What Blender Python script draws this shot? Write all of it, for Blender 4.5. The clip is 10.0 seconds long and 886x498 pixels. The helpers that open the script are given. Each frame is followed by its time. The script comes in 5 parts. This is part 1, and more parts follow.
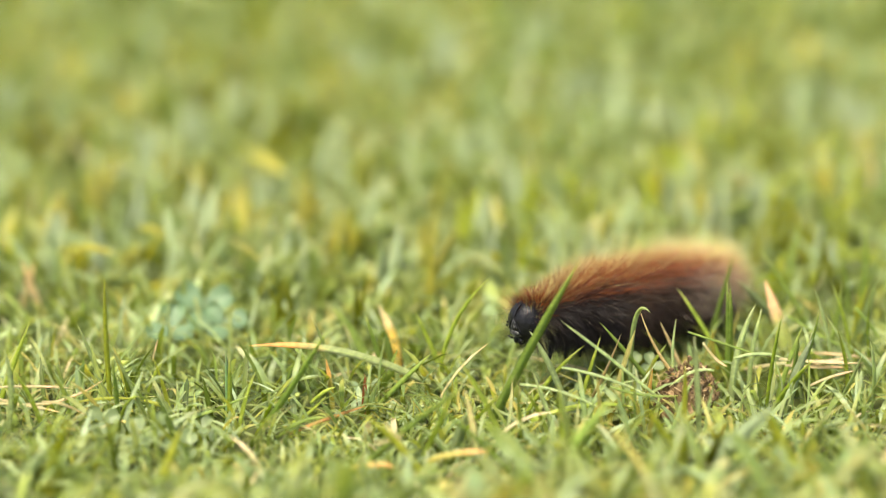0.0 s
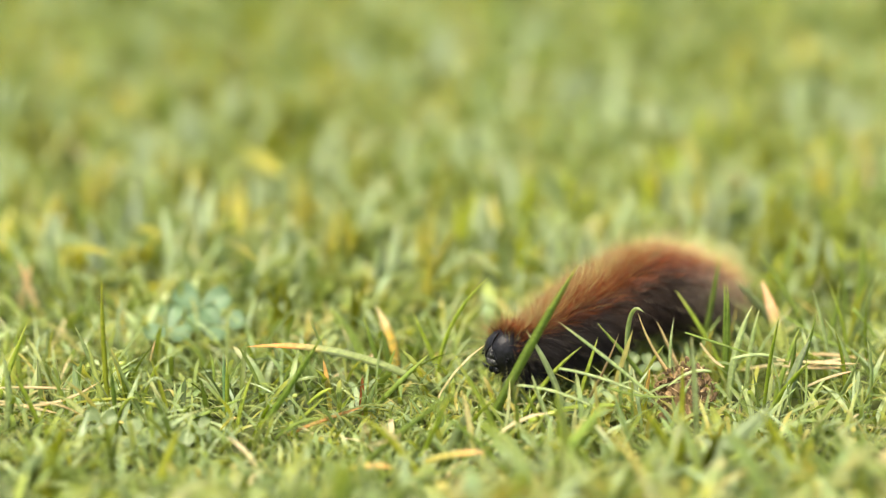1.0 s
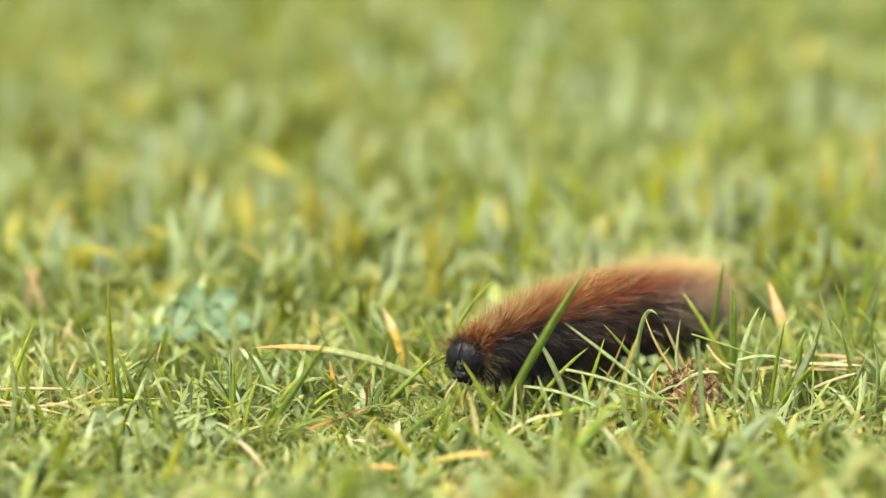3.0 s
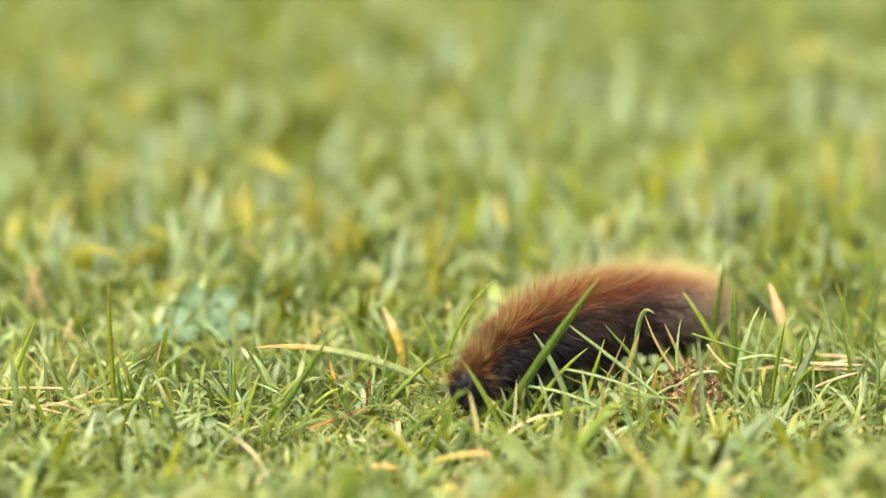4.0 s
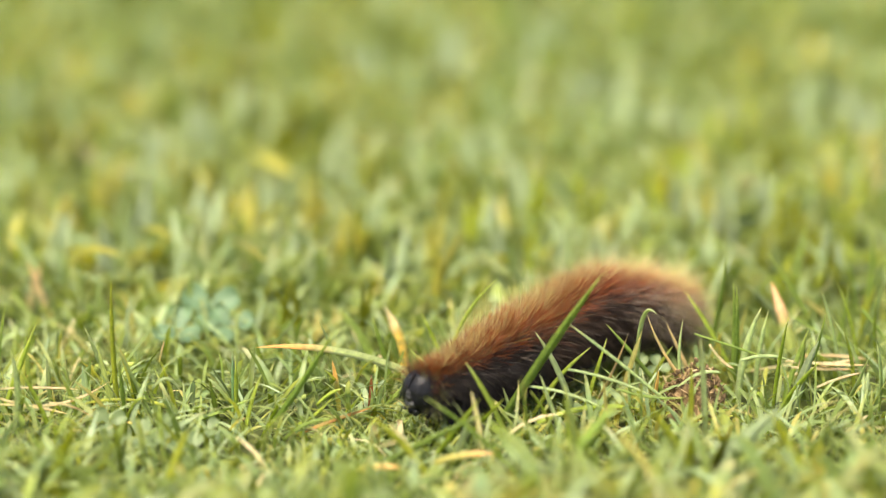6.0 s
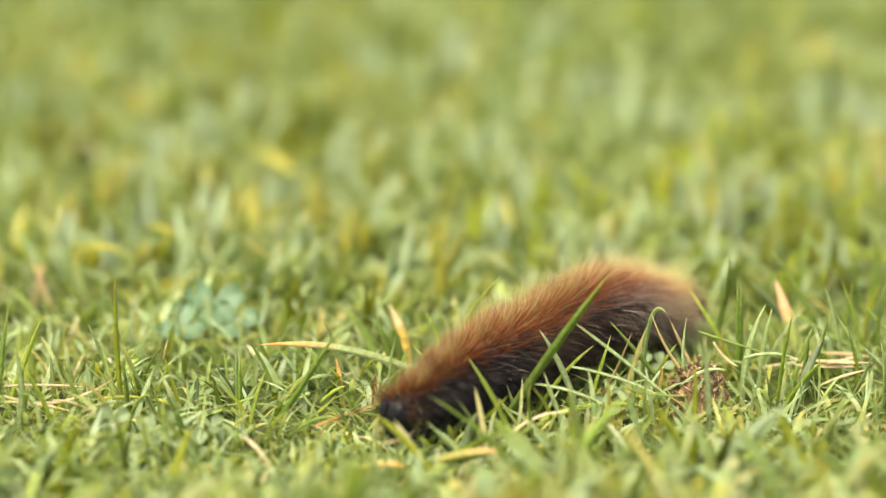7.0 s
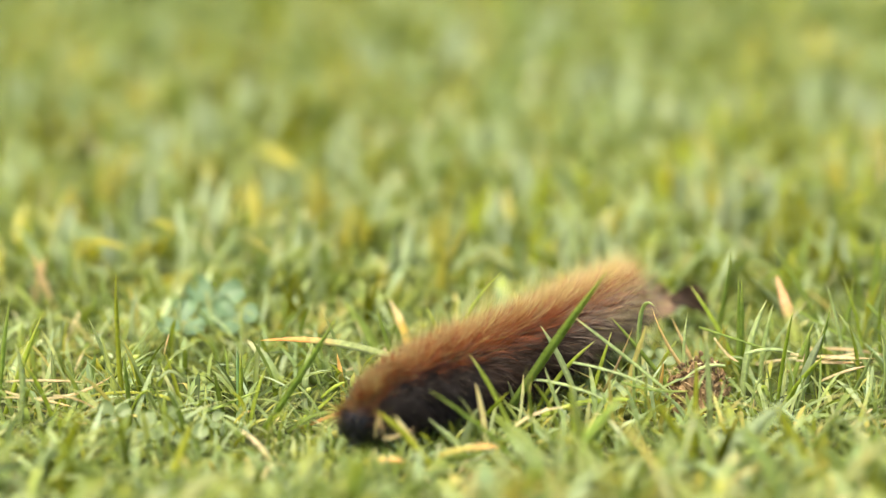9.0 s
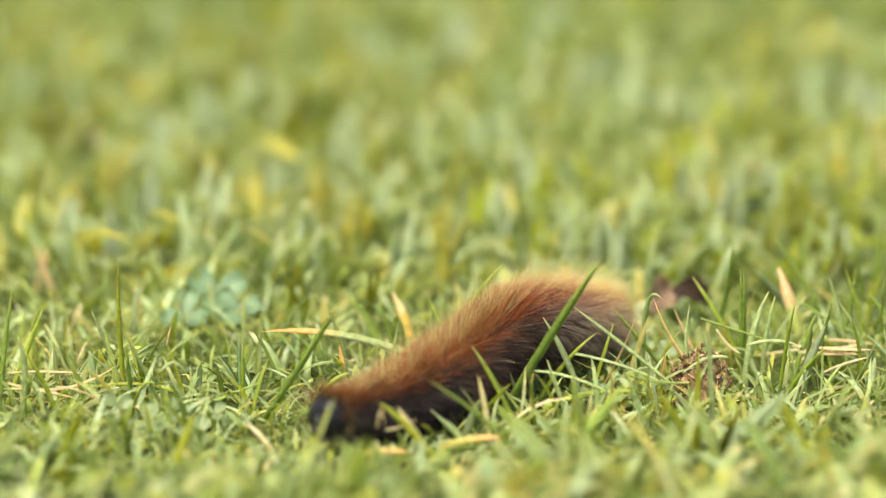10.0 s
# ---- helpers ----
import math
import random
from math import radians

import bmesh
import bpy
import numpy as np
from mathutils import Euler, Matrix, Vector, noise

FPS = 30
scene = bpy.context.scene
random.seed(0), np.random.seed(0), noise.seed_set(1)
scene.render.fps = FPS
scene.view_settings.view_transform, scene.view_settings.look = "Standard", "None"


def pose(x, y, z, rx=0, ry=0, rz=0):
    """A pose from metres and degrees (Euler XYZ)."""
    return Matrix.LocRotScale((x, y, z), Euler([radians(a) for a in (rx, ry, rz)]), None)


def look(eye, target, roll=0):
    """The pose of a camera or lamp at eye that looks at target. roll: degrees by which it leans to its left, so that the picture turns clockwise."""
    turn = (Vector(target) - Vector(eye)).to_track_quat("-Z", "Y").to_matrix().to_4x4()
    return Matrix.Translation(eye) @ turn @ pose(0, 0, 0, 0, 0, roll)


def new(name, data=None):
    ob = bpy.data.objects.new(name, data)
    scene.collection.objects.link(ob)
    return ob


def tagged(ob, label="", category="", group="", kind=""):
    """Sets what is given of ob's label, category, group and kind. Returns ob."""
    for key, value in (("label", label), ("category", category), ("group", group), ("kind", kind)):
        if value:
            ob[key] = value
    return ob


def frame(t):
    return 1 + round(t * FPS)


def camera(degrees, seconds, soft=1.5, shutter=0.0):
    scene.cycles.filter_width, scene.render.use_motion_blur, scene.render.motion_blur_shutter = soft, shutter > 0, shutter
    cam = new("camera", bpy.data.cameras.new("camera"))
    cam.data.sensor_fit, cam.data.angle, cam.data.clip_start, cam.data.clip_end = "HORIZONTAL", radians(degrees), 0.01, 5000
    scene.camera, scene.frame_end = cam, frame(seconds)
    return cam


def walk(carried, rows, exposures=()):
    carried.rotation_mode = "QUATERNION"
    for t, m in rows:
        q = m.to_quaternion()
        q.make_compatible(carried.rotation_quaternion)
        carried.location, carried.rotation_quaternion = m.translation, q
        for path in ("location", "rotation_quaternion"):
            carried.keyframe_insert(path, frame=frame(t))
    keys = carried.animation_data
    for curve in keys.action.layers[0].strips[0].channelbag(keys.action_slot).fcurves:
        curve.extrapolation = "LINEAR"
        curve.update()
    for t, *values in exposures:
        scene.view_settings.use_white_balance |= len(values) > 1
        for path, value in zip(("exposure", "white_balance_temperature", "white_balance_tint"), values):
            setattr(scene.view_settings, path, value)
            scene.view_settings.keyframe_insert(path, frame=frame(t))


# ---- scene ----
# A furry caterpillar crosses a mown lawn; the camera, with a long close-up lens, is held by hand in one place.
EYE = (0.0, -0.376, 0.137)
cam = camera(20, 10.0, soft=1.0)
cam.data.dof.use_dof = True
cam.data.dof.focus_distance = 0.3815
cam.data.dof.aperture_fstop = 6.8
cam.data.dof.aperture_blades = 9


def held(rx, rz):
    return pose(*EYE, rx, 0, rz)


walk(cam, [
    (0, held(72.973, -0.144)),
    (0.5, held(72.973, -0.186)),
    (1, held(72.992, -0.206)),
    (1.5, held(73.011, -0.185)),
    (2, held(73.012, -0.104)),
    (2.5, held(73.022, -0.062)),
    (4, held(73.011, -0.042)),
    (4.5, held(73.032, 0.000)),
    (5, held(73.032, 0.020)),
    (5.5, held(73.032, -0.020)),
    (7, held(72.953, 0.102)),
    (7.5, held(72.973, 0.104)),
    (8, held(72.973, 0.021)),
    (8.5, held(72.913, 0.020)),
    (9, held(72.854, 0.124)),
    (9.5, held(72.833, 0.248)),
    (10, held(72.657, 0.175)),
], exposures=[(0.0, 1.29, 6700, 11), (10.0, 1.29, 6700, 11)])

# ---- world and sun: bright, thinly veiled sky, light from high above ----
SUN_FROM = Vector((-0.25, -0.25, 0.93)).normalized()
world = bpy.data.worlds.new("world")
scene.world = world
world.use_nodes = True
wn = world.node_tree.nodes
sky = wn.new("ShaderNodeTexSky")
sky.sky_type = "NISHITA"
sky.sun_disc = False
sky.sun_elevation = math.asin(SUN_FROM.z)
sky.sun_rotation = math.atan2(SUN_FROM.x, SUN_FROM.y)
sky.dust_density = 4.0
wn["Background"].inputs["Strength"].default_value = 0.15
world.node_tree.links.new(sky.outputs["Color"], wn["Background"].inputs["Color"])
sun_data = bpy.data.lights.new("sun", "SUN")
sun_data.energy = 3.3
sun_data.angle = radians(28)
sun_data.color = (1.0, 0.93, 0.80)
sun = new("sun", sun_data)
sun.matrix_world = look(SUN_FROM * 5, (0, 0, 0))


# ---- materials ----
def shader(name):
    m = bpy.data.materials.new(name)
    m.use_nodes = True
    nt = m.node_tree
    return m, nt.nodes, nt.links, nt.nodes["Principled BSDF"]


def ramp(nodes, stops, constant=False):
    r = nodes.new("ShaderNodeValToRGB")
    cr = r.color_ramp
    if constant:
        cr.interpolation = "CONSTANT"
    while len(cr.elements) < len(stops):
        cr.elements.new(0.5)
    for e, (at, c) in zip(cr.elements, stops):
        e.position, e.color = at, (*c, 1)
    return r


def noise_node(nodes, links, scale, detail=3.0, coord="Object"):
    tc = nodes.new("ShaderNodeTexCoord")
    n = nodes.new("ShaderNodeTexNoise")
    n.inputs["Scale"].default_value = scale
    n.inputs["Detail"].default_value = detail
    links.new(tc.outputs[coord], n.inputs["Vector"])
    return n


def math_node(nodes, links, op, a, b):
    n = nodes.new("ShaderNodeMath")
    n.operation = op
    for i, v in enumerate((a, b)):
        if isinstance(v, (int, float)):
            n.inputs[i].default_value = v
        else:
            links.new(v, n.inputs[i])
    return n.outputs[0]


def mixed(nodes, links, blend, fac, a, b):
    n = nodes.new("ShaderNodeMix")
    n.data_type, n.blend_type = "RGBA", blend
    if isinstance(fac, (int, float)):
        n.inputs[0].default_value = fac
    else:
        links.new(fac, n.inputs[0])
    for i, v in ((6, a), (7, b)):
        if isinstance(v, tuple):
            n.inputs[i].default_value = (*v, 1)
        else:
            links.new(v, n.inputs[i])
    return n.outputs[2]


def leafy(nodes, links, bsdf, colour, through_share=0.4, rough=0.45, yellow=(1.0, 0.95, 0.45)):
    """Green tissue: a waxy face that lets part of the light through."""
    bsdf.inputs["Roughness"].default_value = rough
    bsdf.inputs["Specular IOR Level"].default_value = 0.35
    links.new(colour, bsdf.inputs["Base Color"])
    tl = nodes.new("ShaderNodeBsdfTranslucent")
    tint = mixed(nodes, links, "MULTIPLY", 1.0, colour, yellow)
    gain = nodes.new("ShaderNodeHueSaturation")
    gain.inputs["Value"].default_value = 1.55
    links.new(tint, gain.inputs["Color"])
    links.new(gain.outputs[0], tl.inputs["Color"])
    mx = nodes.new("ShaderNodeMixShader")
    mx.inputs[0].default_value = through_share
    links.new(bsdf.outputs[0], mx.inputs[1])
    links.new(tl.outputs[0], mx.inputs[2])
    links.new(mx.outputs[0], nodes["Material Output"].inputs["Surface"])


def veins(nodes, links, bsdf, strength=0.35, lines=9.0):
    """Fine ribs that run along the blade (u across it, v along it)."""
    uv = nodes.new("ShaderNodeTexCoord")
    sp = nodes.new("ShaderNodeSeparateXYZ")
    links.new(uv.outputs["UV"], sp.inputs[0])
    s = math_node(nodes, links, "SINE", math_node(nodes, links, "MULTIPLY", sp.outputs[0], lines * 6.283), 0.0)
    b = nodes.new("ShaderNodeBump")
    b.inputs["Strength"].default_value = strength
    b.inputs["Distance"].default_value = 0.0001
    links.new(s, b.inputs["Height"])
    links.new(b.outputs[0], bsdf.inputs["Normal"])
    return sp, s


TURF_STOPS = [(0.0, (0.09, 0.13, 0.018)), (0.14, (0.16, 0.21, 0.04)), (0.30, (0.24, 0.33, 0.13)), (0.43, (0.29, 0.31, 0.035)),
              (0.56, (0.30, 0.40, 0.22)), (0.68, (0.27, 0.33, 0.05)), (0.82, (0.37, 0.455, 0.28)), (0.93, (0.37, 0.38, 0.06)),
              (1.0, (0.43, 0.37, 0.10))]
FAR_STOPS = [(0.0, (0.116, 0.145, 0.009)), (0.16, (0.184, 0.230, 0.034)), (0.30, (0.213, 0.280, 0.106)), (0.50, (0.247, 0.315, 0.140)), (0.62, (0.223, 0.255, 0.025)),
             (0.74, (0.262, 0.335, 0.157)), (0.88, (0.301, 0.375, 0.187)), (1.0, (0.349, 0.320, 0.038))]


# darker than TURF_STOPS: shade low between the blades is put into the colour
UNDER_STOPS = [(0.0, (0.06, 0.09, 0.012)), (0.2, (0.13, 0.17, 0.02)), (0.45, (0.19, 0.26, 0.07)), (0.65, (0.24, 0.26, 0.04)), (0.82, (0.22, 0.30, 0.13)),
               (1.0, (0.32, 0.29, 0.09))]


def turf_material(name, stops):
    m, n, l, b = shader(name)
    geo = n.new("ShaderNodeNewGeometry")
    patch = noise_node(n, l, 38.0, 3.0)
    drift = math_node(n, l, "MULTIPLY", math_node(n, l, "SUBTRACT", patch.outputs[0], 0.5), 1.15)
    r = math_node(n, l, "ADD", geo.outputs["Random Per Island"], drift)
    cr = ramp(n, stops)
    l.new(r, cr.inputs[0])
    grain = noise_node(n, l, 900.0, 3.0)
    shade = ramp(n, [(0.3, (0.78, 0.80, 0.74)), (0.7, (1.12, 1.1, 1.06))])
    l.new(grain.outputs[0], shade.inputs[0])
    col = mixed(n, l, "MULTIPLY", 1.0, cr.outputs[0], shade.outputs[0])
    sp, _ = veins(n, l, b)
    odd = math_node(n, l, "FRACT", math_node(n, l, "MULTIPLY", geo.outputs["Random Per Island"], 37.0), 0.0)
    wither = ramp(n, [(0.0, (0, 0, 0)), (0.62, (0, 0, 0)), (1.0, (1, 1, 1))])
    l.new(sp.outputs[1], wither.inputs[0])
    few = ramp(n, [(0.80, (0, 0, 0)), (0.88, (0.65, 0.65, 0.65))])
    l.new(odd, few.inputs[0])
    fac = math_node(n, l, "MULTIPLY", wither.outputs[0], few.outputs[0])
    col = mixed(n, l, "MIX", fac, col, (0.50, 0.42, 0.20))
    rib = ramp(n, [(0.36, (0.94, 0.95, 0.92)), (0.5, (1.22, 1.22, 1.14)), (0.64, (0.94, 0.95, 0.92))])
    l.new(sp.outputs[0], rib.inputs[0])
    col = mixed(n, l, "MULTIPLY", 1.0, col, rib.outputs[0])
    leafy(n, l, b, col, 0.38, 0.36)
    b.inputs["Specular IOR Level"].default_value = 0.4
    return m


def blade_material(name, low, tip, tip_from=0.75):
    m, n, l, b = shader(name)
    sp, ribs = veins(n, l, b, 0.45)
    cr = ramp(n, [(0.0, low), (tip_from, low), (min(1.0, tip_from + 0.22), tip)])
    wob = noise_node(n, l, 350.0, 3.0)
    v = math_node(n, l, "ADD", sp.outputs[1], math_node(n, l, "MULTIPLY", math_node(n, l, "SUBTRACT", wob.outputs[0], 0.5), 0.35))
    l.new(v, cr.inputs[0])
    grain = noise_node(n, l, 1300.0, 4.0)
    sh = ramp(n, [(0.3, (0.75, 0.78, 0.70)), (0.7, (1.15, 1.12, 1.08))])
    l.new(grain.outputs[0], sh.inputs[0])
    col = mixed(n, l, "MULTIPLY", 1.0, cr.outputs[0], sh.outputs[0])
    rib = ramp(n, [(0.40, (1, 1, 1)), (0.5, (1.25, 1.25, 1.12)), (0.60, (1, 1, 1))])
    l.new(sp.outputs[0], rib.inputs[0])
    col = mixed(n, l, "MULTIPLY", 1.0, col, rib.outputs[0])
    hue = n.new("ShaderNodeHueSaturation")
    info = n.new("ShaderNodeObjectInfo")
    l.new(math_node(n, l, "ADD", math_node(n, l, "MULTIPLY", info.outputs["Random"], 0.35), 0.98), hue.inputs["Value"])
    l.new(col, hue.inputs["Color"])
    leafy(n, l, b, hue.outputs[0], 0.45, 0.4)
    return m


BLADES = {
    "g": (blade_material("blade_mid_green", (0.33, 0.41, 0.06), (0.48, 0.52, 0.16)), "slender mid-green grass blade standing in the lawn"),
    "d": (blade_material("blade_dark_green", (0.25, 0.34, 0.075), (0.40, 0.46, 0.14)), "narrow dark green grass blade standing in the lawn"),
    "p": (blade_material("blade_pale_green", (0.38, 0.46, 0.23), (0.50, 0.54, 0.31)), "pale greyish-green grass blade in the mown lawn"),
    "b": (blade_material("blade_blue_green", (0.24, 0.37, 0.20), (0.36, 0.44, 0.28)), "bluish-green grass blade in the mown lawn"),
    "o": (blade_material("blade_olive", (0.37, 0.40, 0.05), (0.45, 0.46, 0.08)), "broad olive-green grass blade in the lawn"),
    "y": (blade_material("blade_yellow", (0.50, 0.48, 0.09), (0.78, 0.58, 0.28), 0.45), "broad yellowing grass blade with a pale tip"),
    "s": (blade_material("blade_straw", (0.50, 0.44, 0.25), (0.64, 0.51, 0.33), 0.4), "straw-coloured dry grass blade among green ones"),
    "t": (blade_material("blade_tan", (0.46, 0.36, 0.18), (0.58, 0.47, 0.27), 0.3), "thin dried tan grass blade beside green ones"),
    "l": (blade_material("blade_green_to_orange", (0.35, 0.41, 0.18), (0.80, 0.42, 0.14), 0.62), "green grass blade with an orange tip"),
    "k": (blade_material("blade_pale_orange", (0.36, 0.41, 0.12), (0.78, 0.54, 0.34), 0.5), "short pale orange withered grass blade"),
    "w": (blade_material("blade_cream", (0.55, 0.56, 0.30), (0.72, 0.66, 0.45), 0.3), "pale cream withered grass blade in the lawn"),
    "m": (blade_material("blade_maroon", (0.30, 0.15, 0.05), (0.24, 0.09, 0.03), 0.2), "small dark red-brown seed head in the lawn"),
    "h": (blade_material("blade_ochre", (0.27, 0.275, 0.045), (0.33, 0.315, 0.055), 0.3), "broad ochre-yellow leaf in the lawn"),
    "u": (blade_material("blade_lime_olive", (0.27, 0.32, 0.018), (0.33, 0.36, 0.03)), "broad lime-olive leaf in the lawn"),
    "q": (blade_material("blade_yellow_orange", (0.62, 0.46, 0.10), (0.68, 0.58, 0.34), 0.6), "broad withered yellow-orange leaf with a cream tip"),
    "n": (blade_material("stalk_brown", (0.40, 0.23, 0.08), (0.52, 0.30, 0.11)), "orange-brown dry stalk in the lawn"),
    "v": (blade_material("blade_deep_olive", (0.16, 0.18, 0.010), (0.21, 0.22, 0.014)), "broad deep olive-green leaf in the lawn"),
    "c": (blade_material("blade_grey_green", (0.30, 0.37, 0.22), (0.37, 0.43, 0.27)), "broad pale grey-green leaf in the lawn"),
    "r": (blade_material("blade_orange", (0.46, 0.42, 0.12), (0.78, 0.52, 0.22), 0.45), "grass blade withered to orange at the tip"),
}


def soil_material():
    m, n, l, b = shader("lawn_soil")
    a = noise_node(n, l, 160.0, 5.0)
    cr = ramp(n, [(0.3, (0.028, 0.030, 0.009)), (0.5, (0.075, 0.085, 0.020)), (0.7, (0.15, 0.165, 0.04))])
    l.new(a.outputs[0], cr.inputs[0])
    c = noise_node(n, l, 6.0, 4.0)
    cr2 = ramp(n, [(0.35, (0.75, 0.85, 0.6)), (0.65, (1.2, 1.25, 0.9))])
    l.new(c.outputs[0], cr2.inputs[0])
    l.new(mixed(n, l, "MULTIPLY", 1.0, cr.outputs[0], cr2.outputs[0]), b.inputs["Base Color"])
    b.inputs["Roughness"].default_value = 0.95
    bp = n.new("ShaderNodeBump")
    bp.inputs["Distance"].default_value = 0.001
    l.new(a.outputs[0], bp.inputs["Height"])
    l.new(bp.outputs[0], b.inputs["Normal"])
    return m


def plain(name, stops, scale, rough=0.7, bump=0.0003, spec=0.3):
    m, n, l, b = shader(name)
    a = noise_node(n, l, scale, 5.0)
    cr = ramp(n, stops)
    l.new(a.outputs[0], cr.inputs[0])
    l.new(cr.outputs[0], b.inputs["Base Color"])
    b.inputs["Roughness"].default_value = rough
    b.inputs["Specular IOR Level"].default_value = spec
    bp = n.new("ShaderNodeBump")
    bp.inputs["Distance"].default_value = bump
    bp.inputs["Strength"].default_value = 0.6
    l.new(a.outputs[0], bp.inputs["Height"])
    l.new(bp.outputs[0], b.inputs["Normal"])
    return m


def hair_material(name, stops, tip, rough=0.45, share=0.25, gloss=0.3, root=0.45, tip_share=0.7):
    """Hair: each strand has its own pigment, paler at the tip; the dark root is pigment deepened by painted shade (v
    runs along it).
    """
    m, n, l, b = shader(name)
    geo = n.new("ShaderNodeNewGeometry")
    cr = ramp(n, stops)
    l.new(geo.outputs["Random Per Island"], cr.inputs[0])
    uv = n.new("ShaderNodeTexCoord")
    sp = n.new("ShaderNodeSeparateXYZ")
    l.new(uv.outputs["UV"], sp.inputs[0])
    # root darkening: own pigment plus shade painted deep in the coat
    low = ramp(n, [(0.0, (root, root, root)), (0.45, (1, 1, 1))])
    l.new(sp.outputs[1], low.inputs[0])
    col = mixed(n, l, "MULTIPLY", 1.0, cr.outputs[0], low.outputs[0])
    end = ramp(n, [(0.5, (0, 0, 0)), (1.0, (tip_share, tip_share, tip_share))])
    l.new(sp.outputs[1], end.inputs[0])
    col = mixed(n, l, "MIX", end.outputs[0], col, tip)
    leafy(n, l, b, col, share, rough, (1.0, 0.85, 0.6))
    b.inputs["Specular IOR Level"].default_value = gloss
    return m


SOIL = soil_material()
TURF = turf_material("turf_blades", TURF_STOPS)
FAR_TURF = turf_material("far_turf_blades", FAR_STOPS)
UNDER_TURF = turf_material("under_turf_blades", UNDER_STOPS)
CRUMB = plain("soil_crumb", [(0.3, (0.045, 0.028, 0.012)), (0.52, (0.15, 0.095, 0.040)), (0.72, (0.38, 0.26, 0.12))], 900.0, 0.9, 0.0006)
FIBRE = plain("dry_fibre", [(0.3, (0.30, 0.20, 0.09)), (0.7, (0.58, 0.44, 0.24))], 700.0, 0.7)
DEAD = plain("dead_leaf", [(0.35, (0.03, 0.018, 0.011)), (0.55, (0.075, 0.043, 0.02)), (0.8, (0.30, 0.18, 0.09))], 220.0, 0.7)
DEAD_TAN = plain("tan_dead_leaf", [(0.35, (0.16, 0.10, 0.055)), (0.55, (0.36, 0.25, 0.15)), (0.8, (0.52, 0.38, 0.25))], 220.0, 0.7)
SKIN = plain("caterpillar_skin", [(0.3, (0.008, 0.006, 0.005)), (0.7, (0.03, 0.022, 0.017))], 900.0, 0.6)
HEAD = plain("head_capsule", [(0.3, (0.003, 0.003, 0.003)), (0.7, (0.012, 0.012, 0.013))], 1400.0, 0.40, 0.0002, 0.16)
MOUTH = plain("mouthparts", [(0.3, (0.008, 0.008, 0.008)), (0.7, (0.040, 0.041, 0.040))], 1500.0, 0.3, 0.0002, 0.5)
LIP = plain("lip", [(0.40, (0.006, 0.006, 0.006)), (0.52, (0.03, 0.03, 0.028)), (0.66, (0.13, 0.13, 0.115))], 2600.0, 0.45, 0.0007, 0.3)
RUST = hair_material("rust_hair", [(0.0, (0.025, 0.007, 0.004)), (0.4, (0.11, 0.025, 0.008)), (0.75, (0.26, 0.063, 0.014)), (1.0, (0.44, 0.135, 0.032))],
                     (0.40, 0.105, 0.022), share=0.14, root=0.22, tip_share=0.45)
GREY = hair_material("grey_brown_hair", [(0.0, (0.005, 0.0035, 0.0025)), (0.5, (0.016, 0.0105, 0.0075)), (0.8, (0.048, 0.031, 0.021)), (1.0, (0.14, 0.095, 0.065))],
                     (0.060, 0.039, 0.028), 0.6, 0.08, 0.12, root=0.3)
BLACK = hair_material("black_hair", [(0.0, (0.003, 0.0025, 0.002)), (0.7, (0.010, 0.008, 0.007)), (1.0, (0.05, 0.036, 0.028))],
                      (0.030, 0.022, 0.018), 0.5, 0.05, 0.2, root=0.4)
# pale tan strands stand in for light catching the crest and rear
SHEEN_TAN = hair_material("tan_hair", [(0.0, (0.25, 0.09, 0.036)), (0.5, (0.45, 0.21, 0.095)), (1.0, (0.60, 0.39, 0.24))], (0.63, 0.43, 0.26))
SILVER = hair_material("silver_brown_hair", [(0.0, (0.06, 0.040, 0.029)), (0.6, (0.19, 0.130, 0.090)), (1.0, (0.46, 0.37, 0.28))],
                       (0.42, 0.33, 0.24), 0.35, 0.2)
# pale hair; its yellow-green tint paints the glow of a backlit fringe
PALE = hair_material("pale_hair", [(0.0, (0.40, 0.30, 0.10)), (0.5, (0.54, 0.54, 0.22)), (1.0, (0.64, 0.67, 0.34))], (0.60, 0.68, 0.34), 0.35, 0.6)


def clover_material(name, low, high):
    m, n, l, b = shader(name)
    a = noise_node(n, l, 500.0, 4.0)
    cr = ramp(n, [(0.3, low), (0.7, high)])
    l.new(a.outputs[0], cr.inputs[0])
    veins(n, l, b, 0.3, 7.0)
    leafy(n, l, b, cr.outputs[0], 0.3, 0.5)
    return m


CLOVER = clover_material("clover_leaf", (0.12, 0.165, 0.06), (0.19, 0.245, 0.10))
BLUISH_CLOVER = clover_material("bluish_clover_leaf", (0.09, 0.155, 0.07), (0.15, 0.235, 0.115))


# ---- mesh helpers ----
def part(name, bm, material, parent, label=""):
    me = bpy.data.meshes.new(name)
    bm.to_mesh(me)
    bm.free()
    for p in me.polygons:
        p.use_smooth = True
    me.materials.append(material)
    ob = new(name, me)
    ob.parent = parent
    return tagged(ob, label)


